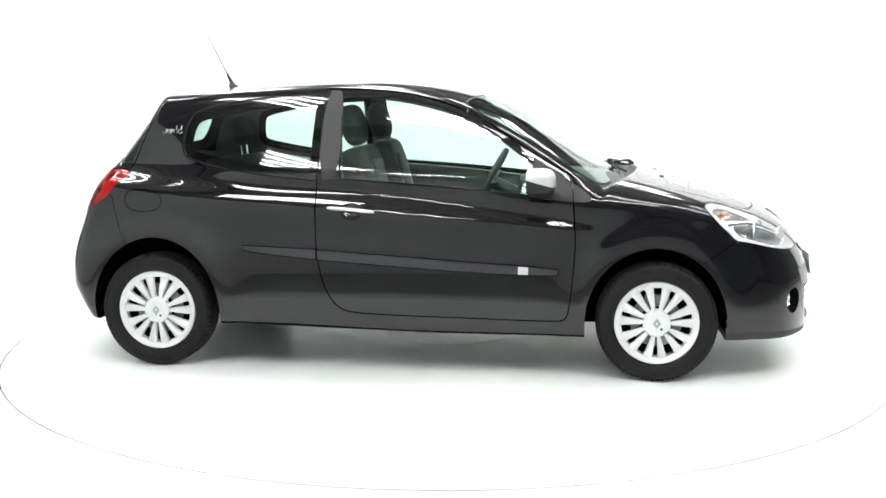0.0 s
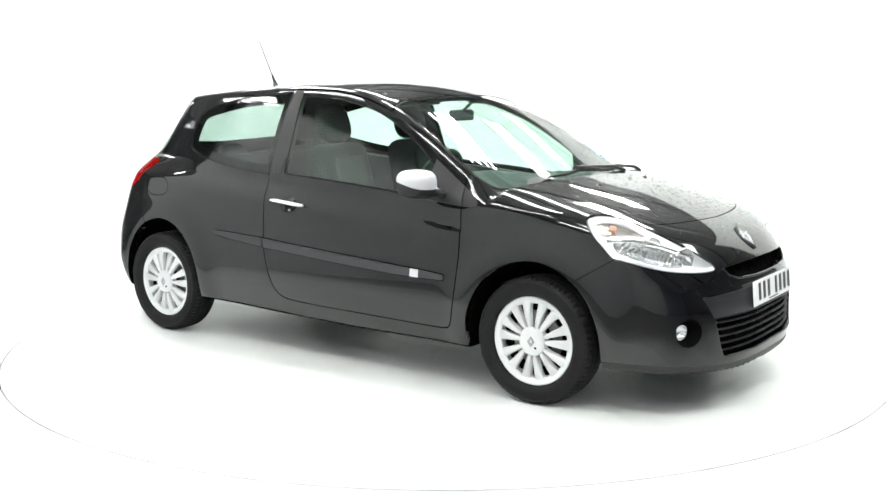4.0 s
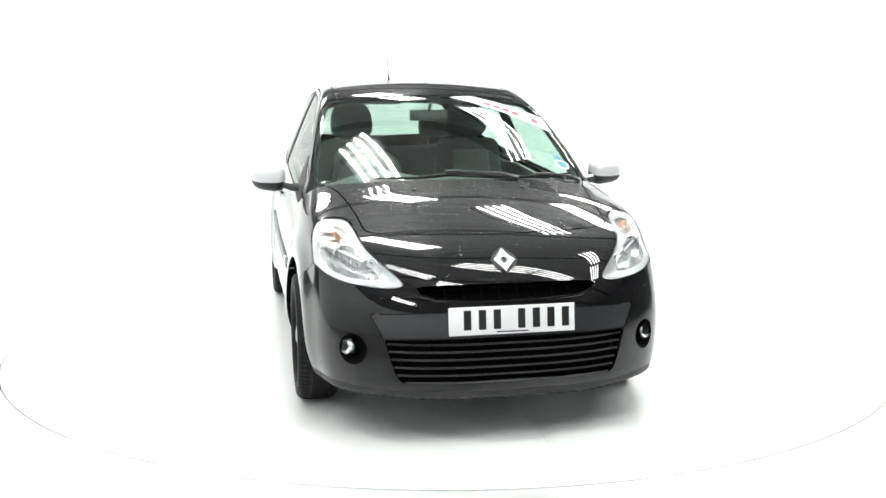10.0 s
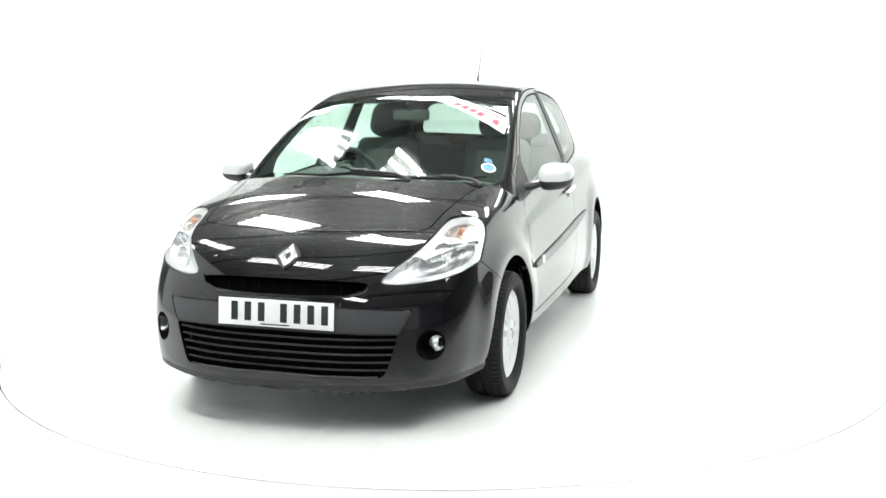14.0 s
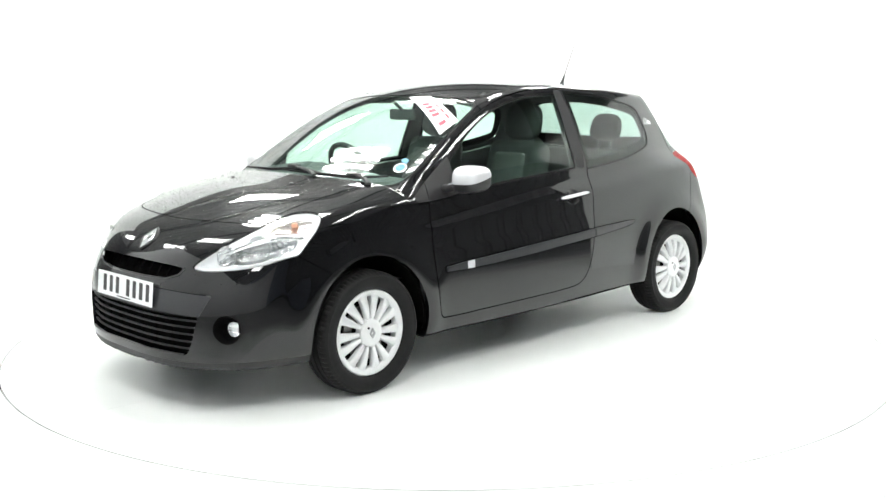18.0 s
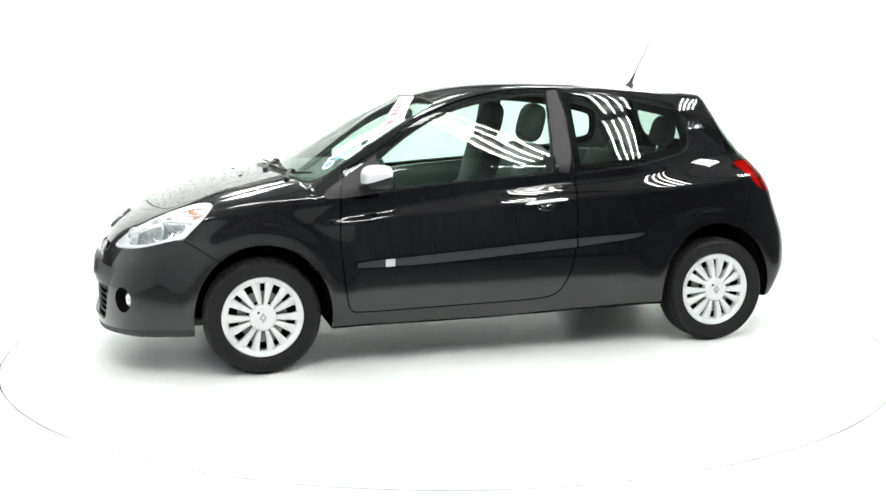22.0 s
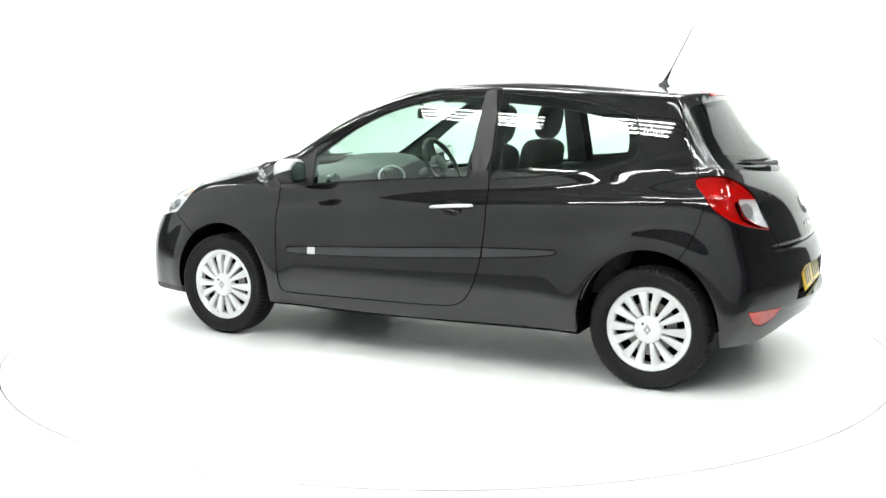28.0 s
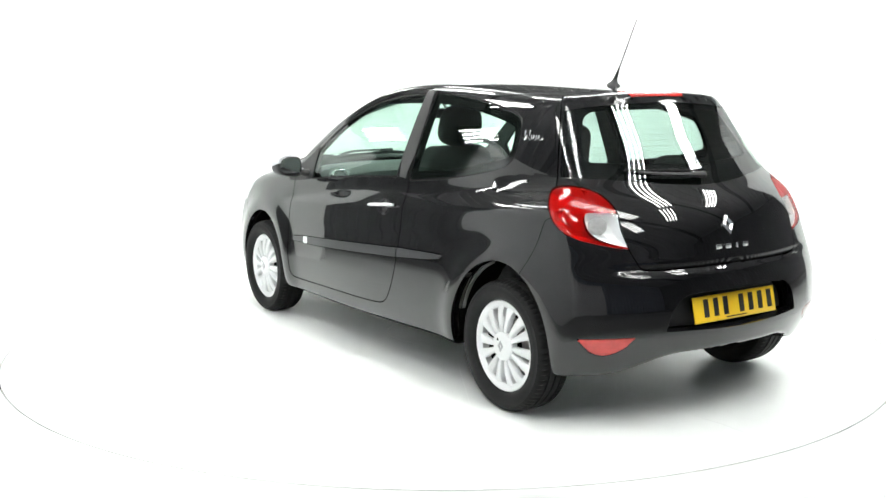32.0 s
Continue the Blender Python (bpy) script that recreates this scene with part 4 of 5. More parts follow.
panel("screen_seal", sk, A["screen_seal"], M_RUBBER, windscreen, "black rubber", "joined", sink=0.003, flange=0.01)
panel("cowl", sk, A["cowl"], M_TRIM, car, "black plastic cowl", "joined", sink=0.006, flange=0)
panel("door_window", sk, A["door_glass"], M_GLASS, doors, "green-tinted glass", sink=0.003, flange=0.003)
panel("side_window", sk, A["quarter_glass"], M_GLASS, car, "green-tinted glass", sink=0.003, flange=0.003)
panel("window_surround", sk, A["quarter_glass"] & (V["quarter"] > -0.045), M_VOID, car, "black window surround", sink=0.016, flange=0)
panel("window_seal", sk, A["seal"], M_RUBBER, car, "black rubber", sink=0.002, flange=0.006)
panel("pillar_trim", sk, A["pillar_trim"], M_TRIM, doors, "matt black plastic", sink=-0.001, flange=0.008)
sails = panel("mirror_base", sk, A["sail"], M_TRIM, doors, "matt black plastic", sink=-0.003, flange=0.008)
panel("rubbing_strip", sk, A["strip"], M_BAND, doors, "matt dark grey moulding", sink=-0.009, flange=0.010)
panel("badge", sk, A["badge"], M_SATIN, doors, "silver badge", sink=-0.0105, flange=0.010)
panel("rubbing_strip", sk, A["rear_strip"], M_BAND, (sides_l[0], sides_r[0]), "matt dark grey moulding", sink=-0.009, flange=0.010)
panel("handle_cup", sk, A["cup"], M_PAINT, doors, "dark hollow", sink=0, flange=0, depth=lambda p: 0.022 * step(0, 0.03, -F["cup"](p)))
panel("brake_light", sk, A["brake"], M_REFLECTOR, tailgate, "dark red lens", "joined", sink=-0.002, flange=0.006)
panel("underbody", sk, A["belly"], M_VOID, car, "dark underside", "joined", flange=0)


def bowl_depth(field, most, slope):
    return lambda p: most * step(0, most / slope, -field(p))


lamps = panel("headlamp", sk, A["headlamp"], M_CLEAR, car, "clear headlamp", flange=0.006)
panel("lamp_bezel", sk, A["headlamp"] & (V["lamp_well"] > 0) & (V["lamp_corner"] > 0), M_BEZEL, lamps, "pale silver bezel", sink=0.006, flange=0.02, depth=bowl_depth(F["headlamp"], 0.016, 0.9))
panel("lamp_bowl", sk, A["headlamp"] & (V["lamp_well"] < 0), M_FLUTED, lamps, "fluted silver reflector", sink=0.024, flange=0, depth=bowl_depth(F["lamp_well"], 0.040, 1.1))
panel("indicator_bowl", sk, A["headlamp"] & (V["lamp_corner"] < 0), M_PINKBOWL, lamps, "silver reflector with an amber tinge", sink=0.022, flange=0, depth=bowl_depth(F["lamp_corner"], 0.030, 1.0))
tails = panel("tail_lamp", sk, A["tail_red"], M_RED, car, "red tail lamp", flange=0.006)
panel("lamp_bowl", sk, A["tail_red"], M_REDBOWL, tails, "pale reflector", sink=0.008, flange=0, depth=bowl_depth(F["tail_lamp"], 0.02, 0.8))
panel("reversing_lens", sk, A["tail_clear"], M_CLEAR, tails, "clear lens", flange=0.006)
panel("lamp_baffle", sk, A["tail_clear"] & (V["baffle"] < 0), M_BAFFLE, tails, "dark grey inner housing", sink=0.012, flange=0.01)
panel("reversing_bowl", sk, A["tail_clear"] & (V["baffle"] > 0), M_BOWL, tails, "silver reflector", sink=0.008, flange=0, depth=bowl_depth(F["reverse"], 0.03, 0.8))

# a dark inner skin behind the panels: pillars, roof lining, and what shows through the joints
glass = A["door_glass"] | A["quarter_glass"] | A["screen"] | A["rear_glass"]
holes = ((V["slot"] < 0) | (V["grille"] < 0)) & W["nose"] | (V["fog"] < 0) & W["front"] | ((V["arch_front"] < 0.0) | (V["arch_rear"] < 0.0)) & W["flank"]
deep = A["headlamp"] | A["tail_red"] | A["tail_clear"] | A["plate_well"] | A["fog"] | A["grille_back"] | A["cup"]
panel("inner_shell", sk, ~glass & ~holes & ~A["belly"] & ~deep & (C[:, 2] < 0.99), M_VOID, car, "dark inner bodywork", "joined", sink=0.045, flange=0)
panel("roof_lining", sk, ~glass & (C[:, 2] >= 0.96) & (C[:, 0] < 1.0), M_LINING, car, "dark grey cloth lining", "joined", sink=0.030, flange=0)
# trim inside the doors and beside the rear seat, seen through the opposite windows
panel("door_trim", sk, A["door"] & (C[:, 2] > 0.36) & (C[:, 2] < 0.985) & (C[:, 0] < 0.80), M_DOORTRIM, doors, "grey vinyl inner trim", sink=0.068, flange=0.02)
panel("side_trim", sk, A["body_side"] & (C[:, 2] > 0.40) & (C[:, 2] < 1.06) & (C[:, 0] < -0.44) & (C[:, 0] > -1.15) & (CN[:, 1] > 0.3), M_DOORTRIM, (sides_l[0], sides_r[0]), "grey vinyl inner trim", sink=0.068, flange=0.02)
panel("lamp_housing", sk, A["tail_red"] | A["tail_clear"], M_VOID, tails, "black rear of the lamp", sink=0.066, flange=0)


# ---------------------------------------------------------------- wheels and arches
TRIM = 1.06


def spoke_mesh(lean):
    """One tapered spoke along x, leaning a little towards the outer end."""
    bm, last = bmesh.new(), None
    for r, w, h in ((0.058, 0.0088, 0.068), (0.085, 0.0112, 0.072), (0.115, 0.0142, 0.0715), (0.145, 0.0176, 0.067), (0.160, 0.0208, 0.062), (0.172, 0.0265, 0.058)):
        d = lean * (r - 0.058) * 0.035
        prof = ((-w, h - 0.030), (-w, h - 0.005), (-w * 0.62, h), (w * 0.62, h), (w, h - 0.005), (w, h - 0.030))
        ring = [bm.verts.new((r * TRIM, (u + d) * TRIM, v)) for u, v in prof]
        if last:
            for i in range(5):
                bm.faces.new((last[i], ring[i], ring[i + 1], last[i + 1]))
        last = ring
    bmesh.ops.recalc_face_normals(bm, faces=bm.faces)
    me = bpy.data.meshes.new("spoke")
    bm.to_mesh(me)
    bm.free()
    me.materials.append(M_RIM)
    me.shade_smooth()
    me.set_sharp_from_angle(angle=radians(50))
    return me


SPOKES = {-1: spoke_mesh(-1), 1: spoke_mesh(1)}


def wheel(side, ax):
    """One wheel: a silver trim with seven pairs of spokes, its tyre, brake disc and hub mark. side: 1 left, -1 right."""
    turn = Matrix.Translation((ax, side * 0.736, HUB_Z)) @ Matrix.Rotation(radians(-90 * side), 4, "X")
    bm = bmesh.new()
    # dished rim ring with a rolled edge
    lathe(bm, [(0.166, 0.020), (0.163, 0.045), (0.166, 0.055), (0.175, 0.059), (0.186, 0.066), (0.192, 0.068), (0.197, 0.064), (0.1985, 0.056), (0.197, 0.045)], 84)
    rings = lathe(bm, [(0.066, 0.040), (0.066, 0.062), (0.062, 0.072), (0.056, 0.077), (0.040, 0.0800), (0.020, 0.0815)], 56)
    bm.faces.new(rings[-1])
    for k in range(7):                                    # clip heads round the hub
        a = radians(k * 360 / 7 + 37)
        lathe(bm, [(0.0001, 0.0745), (0.006, 0.0745), (0.007, 0.072), (0.007, 0.06)], 10, Matrix.Translation((0.058 * math.cos(a), 0.058 * math.sin(a), 0)))
    bmesh.ops.transform(bm, matrix=turn @ Matrix.Diagonal((TRIM, TRIM, 1, 1)), verts=bm.verts)
    w = part("wheel", bm, M_RIM, car, "silver wheel with paired spokes")
    for k in range(7):
        for lean in (-1, 1):
            sp = new("spoke", SPOKES[lean])
            sp.parent = w
            sp.matrix_basis = turn @ Matrix.Rotation(radians(k * 360 / 7 + 10.4 * lean + 12), 4, "Z")
    bm = bmesh.new()
    steps = 216
    tread = [(0.198, 0.050), (0.2085, 0.066), (0.2135, 0.078), (0.222, 0.087), (0.238, 0.0922), (0.258, 0.0925), (0.272, 0.0895), (0.274, 0.0905), (0.284, 0.083), (0.2925, 0.072), (0.2965, 0.058), (0.2975, 0.046), (0.2975, 0.0405), (0.2905, 0.0395), (0.2905, 0.0325), (0.2975, 0.0315), (0.2980, 0.0045), (0.2910, 0.0035)]
    tread = tread + [(r, -h) for r, h in reversed(tread)]
    rows = lathe(bm, tread, steps)
    for i, ring in enumerate(rows):
        r, h = tread[i]
        if 0.046 <= abs(h) <= 0.0735 and r > 0.29:         # shoulder blocks
            for k in range(0, steps, 3):
                v = ring[k].co
                f = (r - 0.007) / r
                ring[k].co = (v.x * f, v.y * f, v.z)
    bmesh.ops.transform(bm, matrix=turn, verts=bm.verts)
    part("tyre", bm, M_TYRE, w, "worn black rubber tyre")
    bm = bmesh.new()
    rr = lathe(bm, [(0.172, -0.02), (0.172, 0.020), (0.135, 0.014), (0.132, 0.005), (0.05, 0.005)], 48)
    bm.faces.new(rr[-1])
    bmesh.ops.transform(bm, matrix=turn, verts=bm.verts)
    part("wheel_rim", bm, M_VOID, w, "dark steel behind the trim")
    bm = bmesh.new()
    lathe(bm, [(0.128, 0.012), (0.128, 0.020), (0.08, 0.021), (0.075, 0.012)], 40)
    box(bm, (0.0, 0.105, 0.02), (0.12, 0.06, 0.03), 0.008)
    bmesh.ops.transform(bm, matrix=turn, verts=bm.verts)
    part("brake_disc", bm, M_STEEL, w, "grey steel disc")
    bm = bmesh.new()
    diamond(bm, 0.020, 0.027, 0.004, turn @ Matrix.Translation((0, 0, 0.082)))
    part("hub_mark", bm, M_LENSRING, w, "small grey lozenge")
    bm = bmesh.new()
    a = radians(-50)
    rr = lathe(bm, [(0.006, 0.0790), (0.006, 0.0815), (0.003, 0.082)], 12, turn @ Matrix.Translation((0.036 * math.cos(a), 0.036 * math.sin(a), 0.0)))
    bm.faces.new(rr[-1])
    part("valve_hole", bm, M_VOID, w, "dark round hole")
    return w


def diamond(bm, w, h, t, m):
    """An upright lozenge frame: four bars with a ridge, half width w, half height h."""
    outer, inner = [(0, h), (w, 0), (0, -h), (-w, 0)], [(0, h * 0.36), (w * 0.30, 0), (0, -h * 0.36), (-w * 0.30, 0)]
    mid = [((a[0] + b[0]) / 2, (a[1] + b[1]) / 2) for a, b in zip(outer, inner)]
    rows = [[bm.verts.new(m @ Vector((x, y, z))) for x, y in ring] for ring, z in ((outer, 0), (outer, t * 0.4), (mid, t), (inner, t * 0.4), (inner, 0))]
    for a, b in zip(rows, rows[1:]):
        for i in range(4):
            bm.faces.new((a[i], a[(i + 1) % 4], b[(i + 1) % 4], b[i]))


for ax in (WHEELBASE / 2, -WHEELBASE / 2):
    for side in (1, -1):
        wheel(side, ax)
        bm = bmesh.new()
        cx, rx, rz = (1.2805, 0.345, 0.366) if ax > 0 else (-1.2785, 0.346, 0.382)
        ring_y = (0.45, 0.60, 0.74, 0.79)
        last = None
        for y in ring_y:
            k = 1.02 if y > 0.78 else 1.045
            row = [bm.verts.new((cx + rx * k * math.cos(a), side * y, 0.30 + rz * k * max(math.sin(a), 0) - (0.02 if math.sin(a) <= 0.001 else 0))) for a in np.linspace(0, math.pi, 29)]
            if last:
                for i in range(28):
                    bm.faces.new((last[i], last[i + 1], row[i + 1], row[i]))
            else:
                bm.faces.new(row)
            last = row
        part("arch_liner", bm, M_VOID, car, "black wheel arch liner")


# ---------------------------------------------------------------- front end
def skin_row(level, y0, y1, n, sink, way=(-1, 0, 0)):
    return [on_skin(2.6 if way[0] < 0 else -2.6, y, level, way)[0] + Vector((-sink if way[0] < 0 else sink, 0, 0)) for y in np.linspace(y0, y1, n)]


for i, z in enumerate((0.418, 0.387, 0.355, 0.322, 0.290)):
    bm = bmesh.new()
    reach = 0.505 - 0.045 * i / 4
    tube(bm, skin_row(z, -reach, reach, 15, 0.020), 0.0065, 8, 0.7)
    part("grille_slat", bm, M_TRIM, front_bumper, "black plastic slat")
for i in range(9):
    y = -0.44 + i * 0.11
    bm = bmesh.new()
    tube(bm, [on_skin(2.6, y, z, (-1, 0, 0))[0] - Vector((0.032, 0, 0)) for z in (0.275, 0.33, 0.39, 0.44)], 0.005, 6)
    part("grille_rib", bm, M_VOID, front_bumper, "black plastic rib")
bm = bmesh.new()
tube(bm, skin_row(0.2655, -0.43, 0.43, 15, 0.002), 0.0055, 8, 0.6)
part("grille_edge", bm, M_TRIM, front_bumper, "black lower edge")
for i in range(8):
    y = -0.26 + i * 0.52 / 7
    bm = bmesh.new()
    tube(bm, [on_skin(2.6, y, z, (-1, 0, 0))[0] - Vector((0.03, 0, 0)) for z in (0.595, 0.62, 0.65)], 0.004, 6)
    part("grille_rib", bm, M_VOID, front_bumper, "black plastic rib")
bm = bmesh.new()
tube(bm, [on_skin(2.6, y, z, (-1, 0, 0))[0] + Vector((0.001, 0, 0)) for y, z in ((-0.385, 0.645), (-0.365, 0.615), (-0.30, 0.595), (-0.15, 0.589), (0, 0.588), (0.15, 0.589), (0.30, 0.595), (0.365, 0.615), (0.385, 0.645))], 0.006, 8)
part("grille_lip", bm, M_PAINT, front_bumper, "gloss black lip under the upper grille")


def plate(name, top, low, half, mat, parent, label, out):
    """A registration plate between two upright edges, with bars in place of its characters."""
    a, b = Vector(top), Vector(low)
    centre, up = (a + b) / 2, (a - b).normalized()
    h = (a - b).length
    across = Vector((0, out, 0))
    nrm = across.cross(up) if out > 0 else across.cross(up)
    m = Matrix((across, up, nrm)).transposed().to_4x4()
    m.translation = centre
    bm = bmesh.new()
    box(bm, (0, 0, 0), (2 * half, h, 0.006), 0.0025)
    bmesh.ops.transform(bm, matrix=m, verts=bm.verts)
    p = part(name, bm, mat, parent, label)
    x = -0.212
    for w in (0.052, 0.052, 0.052, None, 0.052, 0.052, 0.052, 0.052):
        if w is None:
            x += 0.040
            continue
        bm = bmesh.new()
        box(bm, (x + w / 2, 0.004, 0.0036), (0.030, 0.079, 0.0015), 0.0)
        bmesh.ops.transform(bm, matrix=m, verts=bm.verts)
        part("character_bar", bm, M_INK, p, "black bar")
        x += w + 0.0095
    bm = bmesh.new()
    box(bm, (0, -0.047, 0.0036), (0.13, 0.005, 0.001), 0.0)
    bmesh.ops.transform(bm, matrix=m, verts=bm.verts)
    part("maker_line", bm, M_INK, p, "thin black line")
    for sx in (-1, 1):
        bm = bmesh.new()
        rr = lathe(bm, [(0.006, 0.003), (0.006, 0.0045), (0.003, 0.005)], 12, m @ Matrix.Translation((sx * (half - 0.018), 0, 0)))
        bm.faces.new(rr[-1])
        part("plate_screw", bm, M_PAPER if mat is M_PLATEW else mat, p, "screw cap")
    return p


plate("number_plate", (2.110, 0, 0.5745), (2.121, 0, 0.4610), 0.2625, M_PLATEW, front_bumper, "white plate with black bars", 1)
plate("number_plate", (-1.898, 0, 0.5540), (-1.922, 0, 0.4420), 0.2625, M_PLATEY, rear_bumper, "yellow plate with black bars", -1)


def lozenge(x, z, way, w, h, parent, t=0.012):
    p, n = on_skin(x, 0, z, way)
    across = Vector((0, -way[0], 0))
    up = n.cross(across).normalized()
    m = Matrix((across, up, n)).transposed().to_4x4()
    m.translation = p
    bm = bmesh.new()
    diamond(bm, w, h, t, m)
    return part("emblem", bm, M_EMBLEM, parent, "silver lozenge"), m


emblem, m_front = lozenge(2.6, 0.738, (-1, 0, 0), 0.045, 0.062, front_bumper)
bm = bmesh.new()
prism(bm, [(0, 0.070), (0.040, 0.034), (0.058, 0), (0.040, -0.034), (0, -0.070), (-0.040, -0.034), (-0.058, 0), (-0.040, 0.034)], -0.01, 0.004, lambda u, v, w: m_front @ Vector((u, v, w)))
part("emblem_base", bm, M_TRIM, front_bumper, "black base of the emblem")
_, m_rear = lozenge(-2.6, 0.845, (1, 0, 0), 0.036, 0.047, tailgate)
for i in range(4):                                    # model lettering as plain silver bars
    y = 0.088 - i * 0.056
    p, n = on_skin(-2.6, y, 0.758, (1, 0, 0))
    bm = bmesh.new()
    box(bm, p + n * 0.002, (0.005, 0.036 if i != 2 else 0.012, 0.022), 0.0015)
    part("letter_bar", bm, M_CHROME, tailgate, "silver bar")

for i, (sy, lamp) in enumerate(((1, lamps[0]), (-1, lamps[1]))):
    # headlamp inside: two round bowls, their rims, an amber bulb and a bright bar
    for x, y, z, r, nm, mat in ((1.775, 0.628, 0.735, 0.056, "dip_beam", M_REFLECT), (1.895, 0.545, 0.700, 0.046, "main_beam", M_REFLECT)):
        ax = Vector((0.88, 0.46 * sy, 0.08)).normalized()
        m = Matrix.Translation((x, y * sy, z)) @ ax.to_track_quat("Z", "Y").to_matrix().to_4x4()
        bm = bmesh.new()
        rr = lathe(bm, [(r * 1.06, 0.0), (r * 1.06, 0.010), (r, 0.012), (r * 0.93, 0.002), (r * 0.7, -0.018), (r * 0.4, -0.028), (r * 0.25, -0.030), (r * 0.25, 0.0), (r * 0.12, 0.008)], 32, m)
        bm.faces.new(rr[-1])
        part(nm, bm, mat, lamp, "round silver reflector")
    bm = bmesh.new()
    bmesh.ops.create_uvsphere(bm, u_segments=16, v_segments=10, radius=0.014, matrix=Matrix.Translation((1.612, 0.664 * sy, 0.826)) @ Matrix.Diagonal((1.3, 0.9, 0.9, 1)))
    part("indicator_bulb", bm, M_AMBER, lamp, "amber bulb")
    bm = bmesh.new()
    pts = []
    for x, y, z in ((1.60, 0.74, 0.775), (1.70, 0.675, 0.785), (1.80, 0.615, 0.775), (1.90, 0.54, 0.735), (1.97, 0.47, 0.685)):
        p, n = on_skin(x + 0.5, (y + 0.35) * sy, z + 0.15, (-0.5, -0.35 * sy, -0.15))
        pts.append(p - n * 0.022)
    tube(bm, pts, [0.009, 0.010, 0.009, 0.007, 0.004], 8)
    part("bright_bar", bm, M_CHROME, lamp, "chrome divider")
    # fog lamp
    ax = Vector((0.9, 0.42 * sy, 0)).normalized()
    m = Matrix.Translation((1.925, 0.640 * sy, 0.395)) @ ax.to_track_quat("Z", "Y").to_matrix().to_4x4()
    bm = bmesh.new()
    rr = lathe(bm, [(0.035, -0.02), (0.035, 0.010), (0.033, 0.014), (0.031, 0.010), (0.022, -0.004), (0.010, -0.010)], 28, m)
    bm.faces.new(rr[-1])
    fog = part("fog_lamp", bm, M_REFLECT, front_bumper, "round silver fog lamp")
    bm = bmesh.new()
    rr = lathe(bm, [(0.033, 0.011), (0.026, 0.017), (0.013, 0.020)], 28, m)
    bm.faces.new(rr[-1])
    part("fog_glass", bm, M_CLEAR, fog, "clear glass")

    # reversing lamp inside: a round reflector, its bulb and a thin bar
    q, n = on_skin(-2.6, 0.700 * sy, 0.862, (1, -0.35 * sy, 0))
    m = Matrix.Translation(q - n * 0.022) @ n.to_track_quat("Z", "Y").to_matrix().to_4x4()
    bm = bmesh.new()
    lathe(bm, [(0.034, 0.012), (0.033, 0.016), (0.029, 0.010), (0.016, -0.002), (0.006, -0.004)], 28, m)
    part("reversing_reflector", bm, M_REFLECT, tails[i], "round silver reflector")
    bm = bmesh.new()
    bmesh.ops.create_uvsphere(bm, u_segments=14, v_segments=8, radius=0.009, matrix=m @ Matrix.Translation((0, 0, 0.006)))
    part("reversing_bulb", bm, M_STEEL, tails[i], "grey bulb")
    q, n = on_skin(-2.6, 0.755 * sy, 0.880, (1, -0.35 * sy, 0))
    m = Matrix.Translation(q - n * 0.010) @ n.to_track_quat("Z", "Y").to_matrix().to_4x4()
    bm = bmesh.new()
    lathe(bm, [(0.030, -0.004), (0.028, 0.006), (0.022, 0.002), (0.010, -0.006), (0.004, -0.006)], 24, m)
    part("lamp_socket", bm, M_LENSRING, tails[i], "grey lamp socket")
    q, n = on_skin(-2.6, 0.735 * sy, 0.838, (1, -0.35 * sy, 0))
    bm = bmesh.new()
    bmesh.ops.create_uvsphere(bm, u_segments=14, v_segments=8, radius=0.012, matrix=Matrix.Translation(q - n * 0.013))
    part("indicator_bulb", bm, M_WIRE, tails[i], "brown coated bulb")
    # stop lamp: a ringed bowl behind the red lens
    q, n = on_skin(-2.6, 0.640 * sy, 0.952, (1, -0.30 * sy, 0))
    m = Matrix.Translation(q - n * 0.020) @ n.to_track_quat("Z", "Y").to_matrix().to_4x4()
    bm = bmesh.new()
    lathe(bm, [(0.058, 0.000), (0.056, 0.008), (0.050, 0.009), (0.047, 0.002), (0.034, -0.002), (0.032, 0.003), (0.028, 0.003), (0.012, -0.006), (0.004, -0.006)], 32, m)
    part("stop_lamp", bm, M_BOWL, tails[i], "ringed silver reflector")

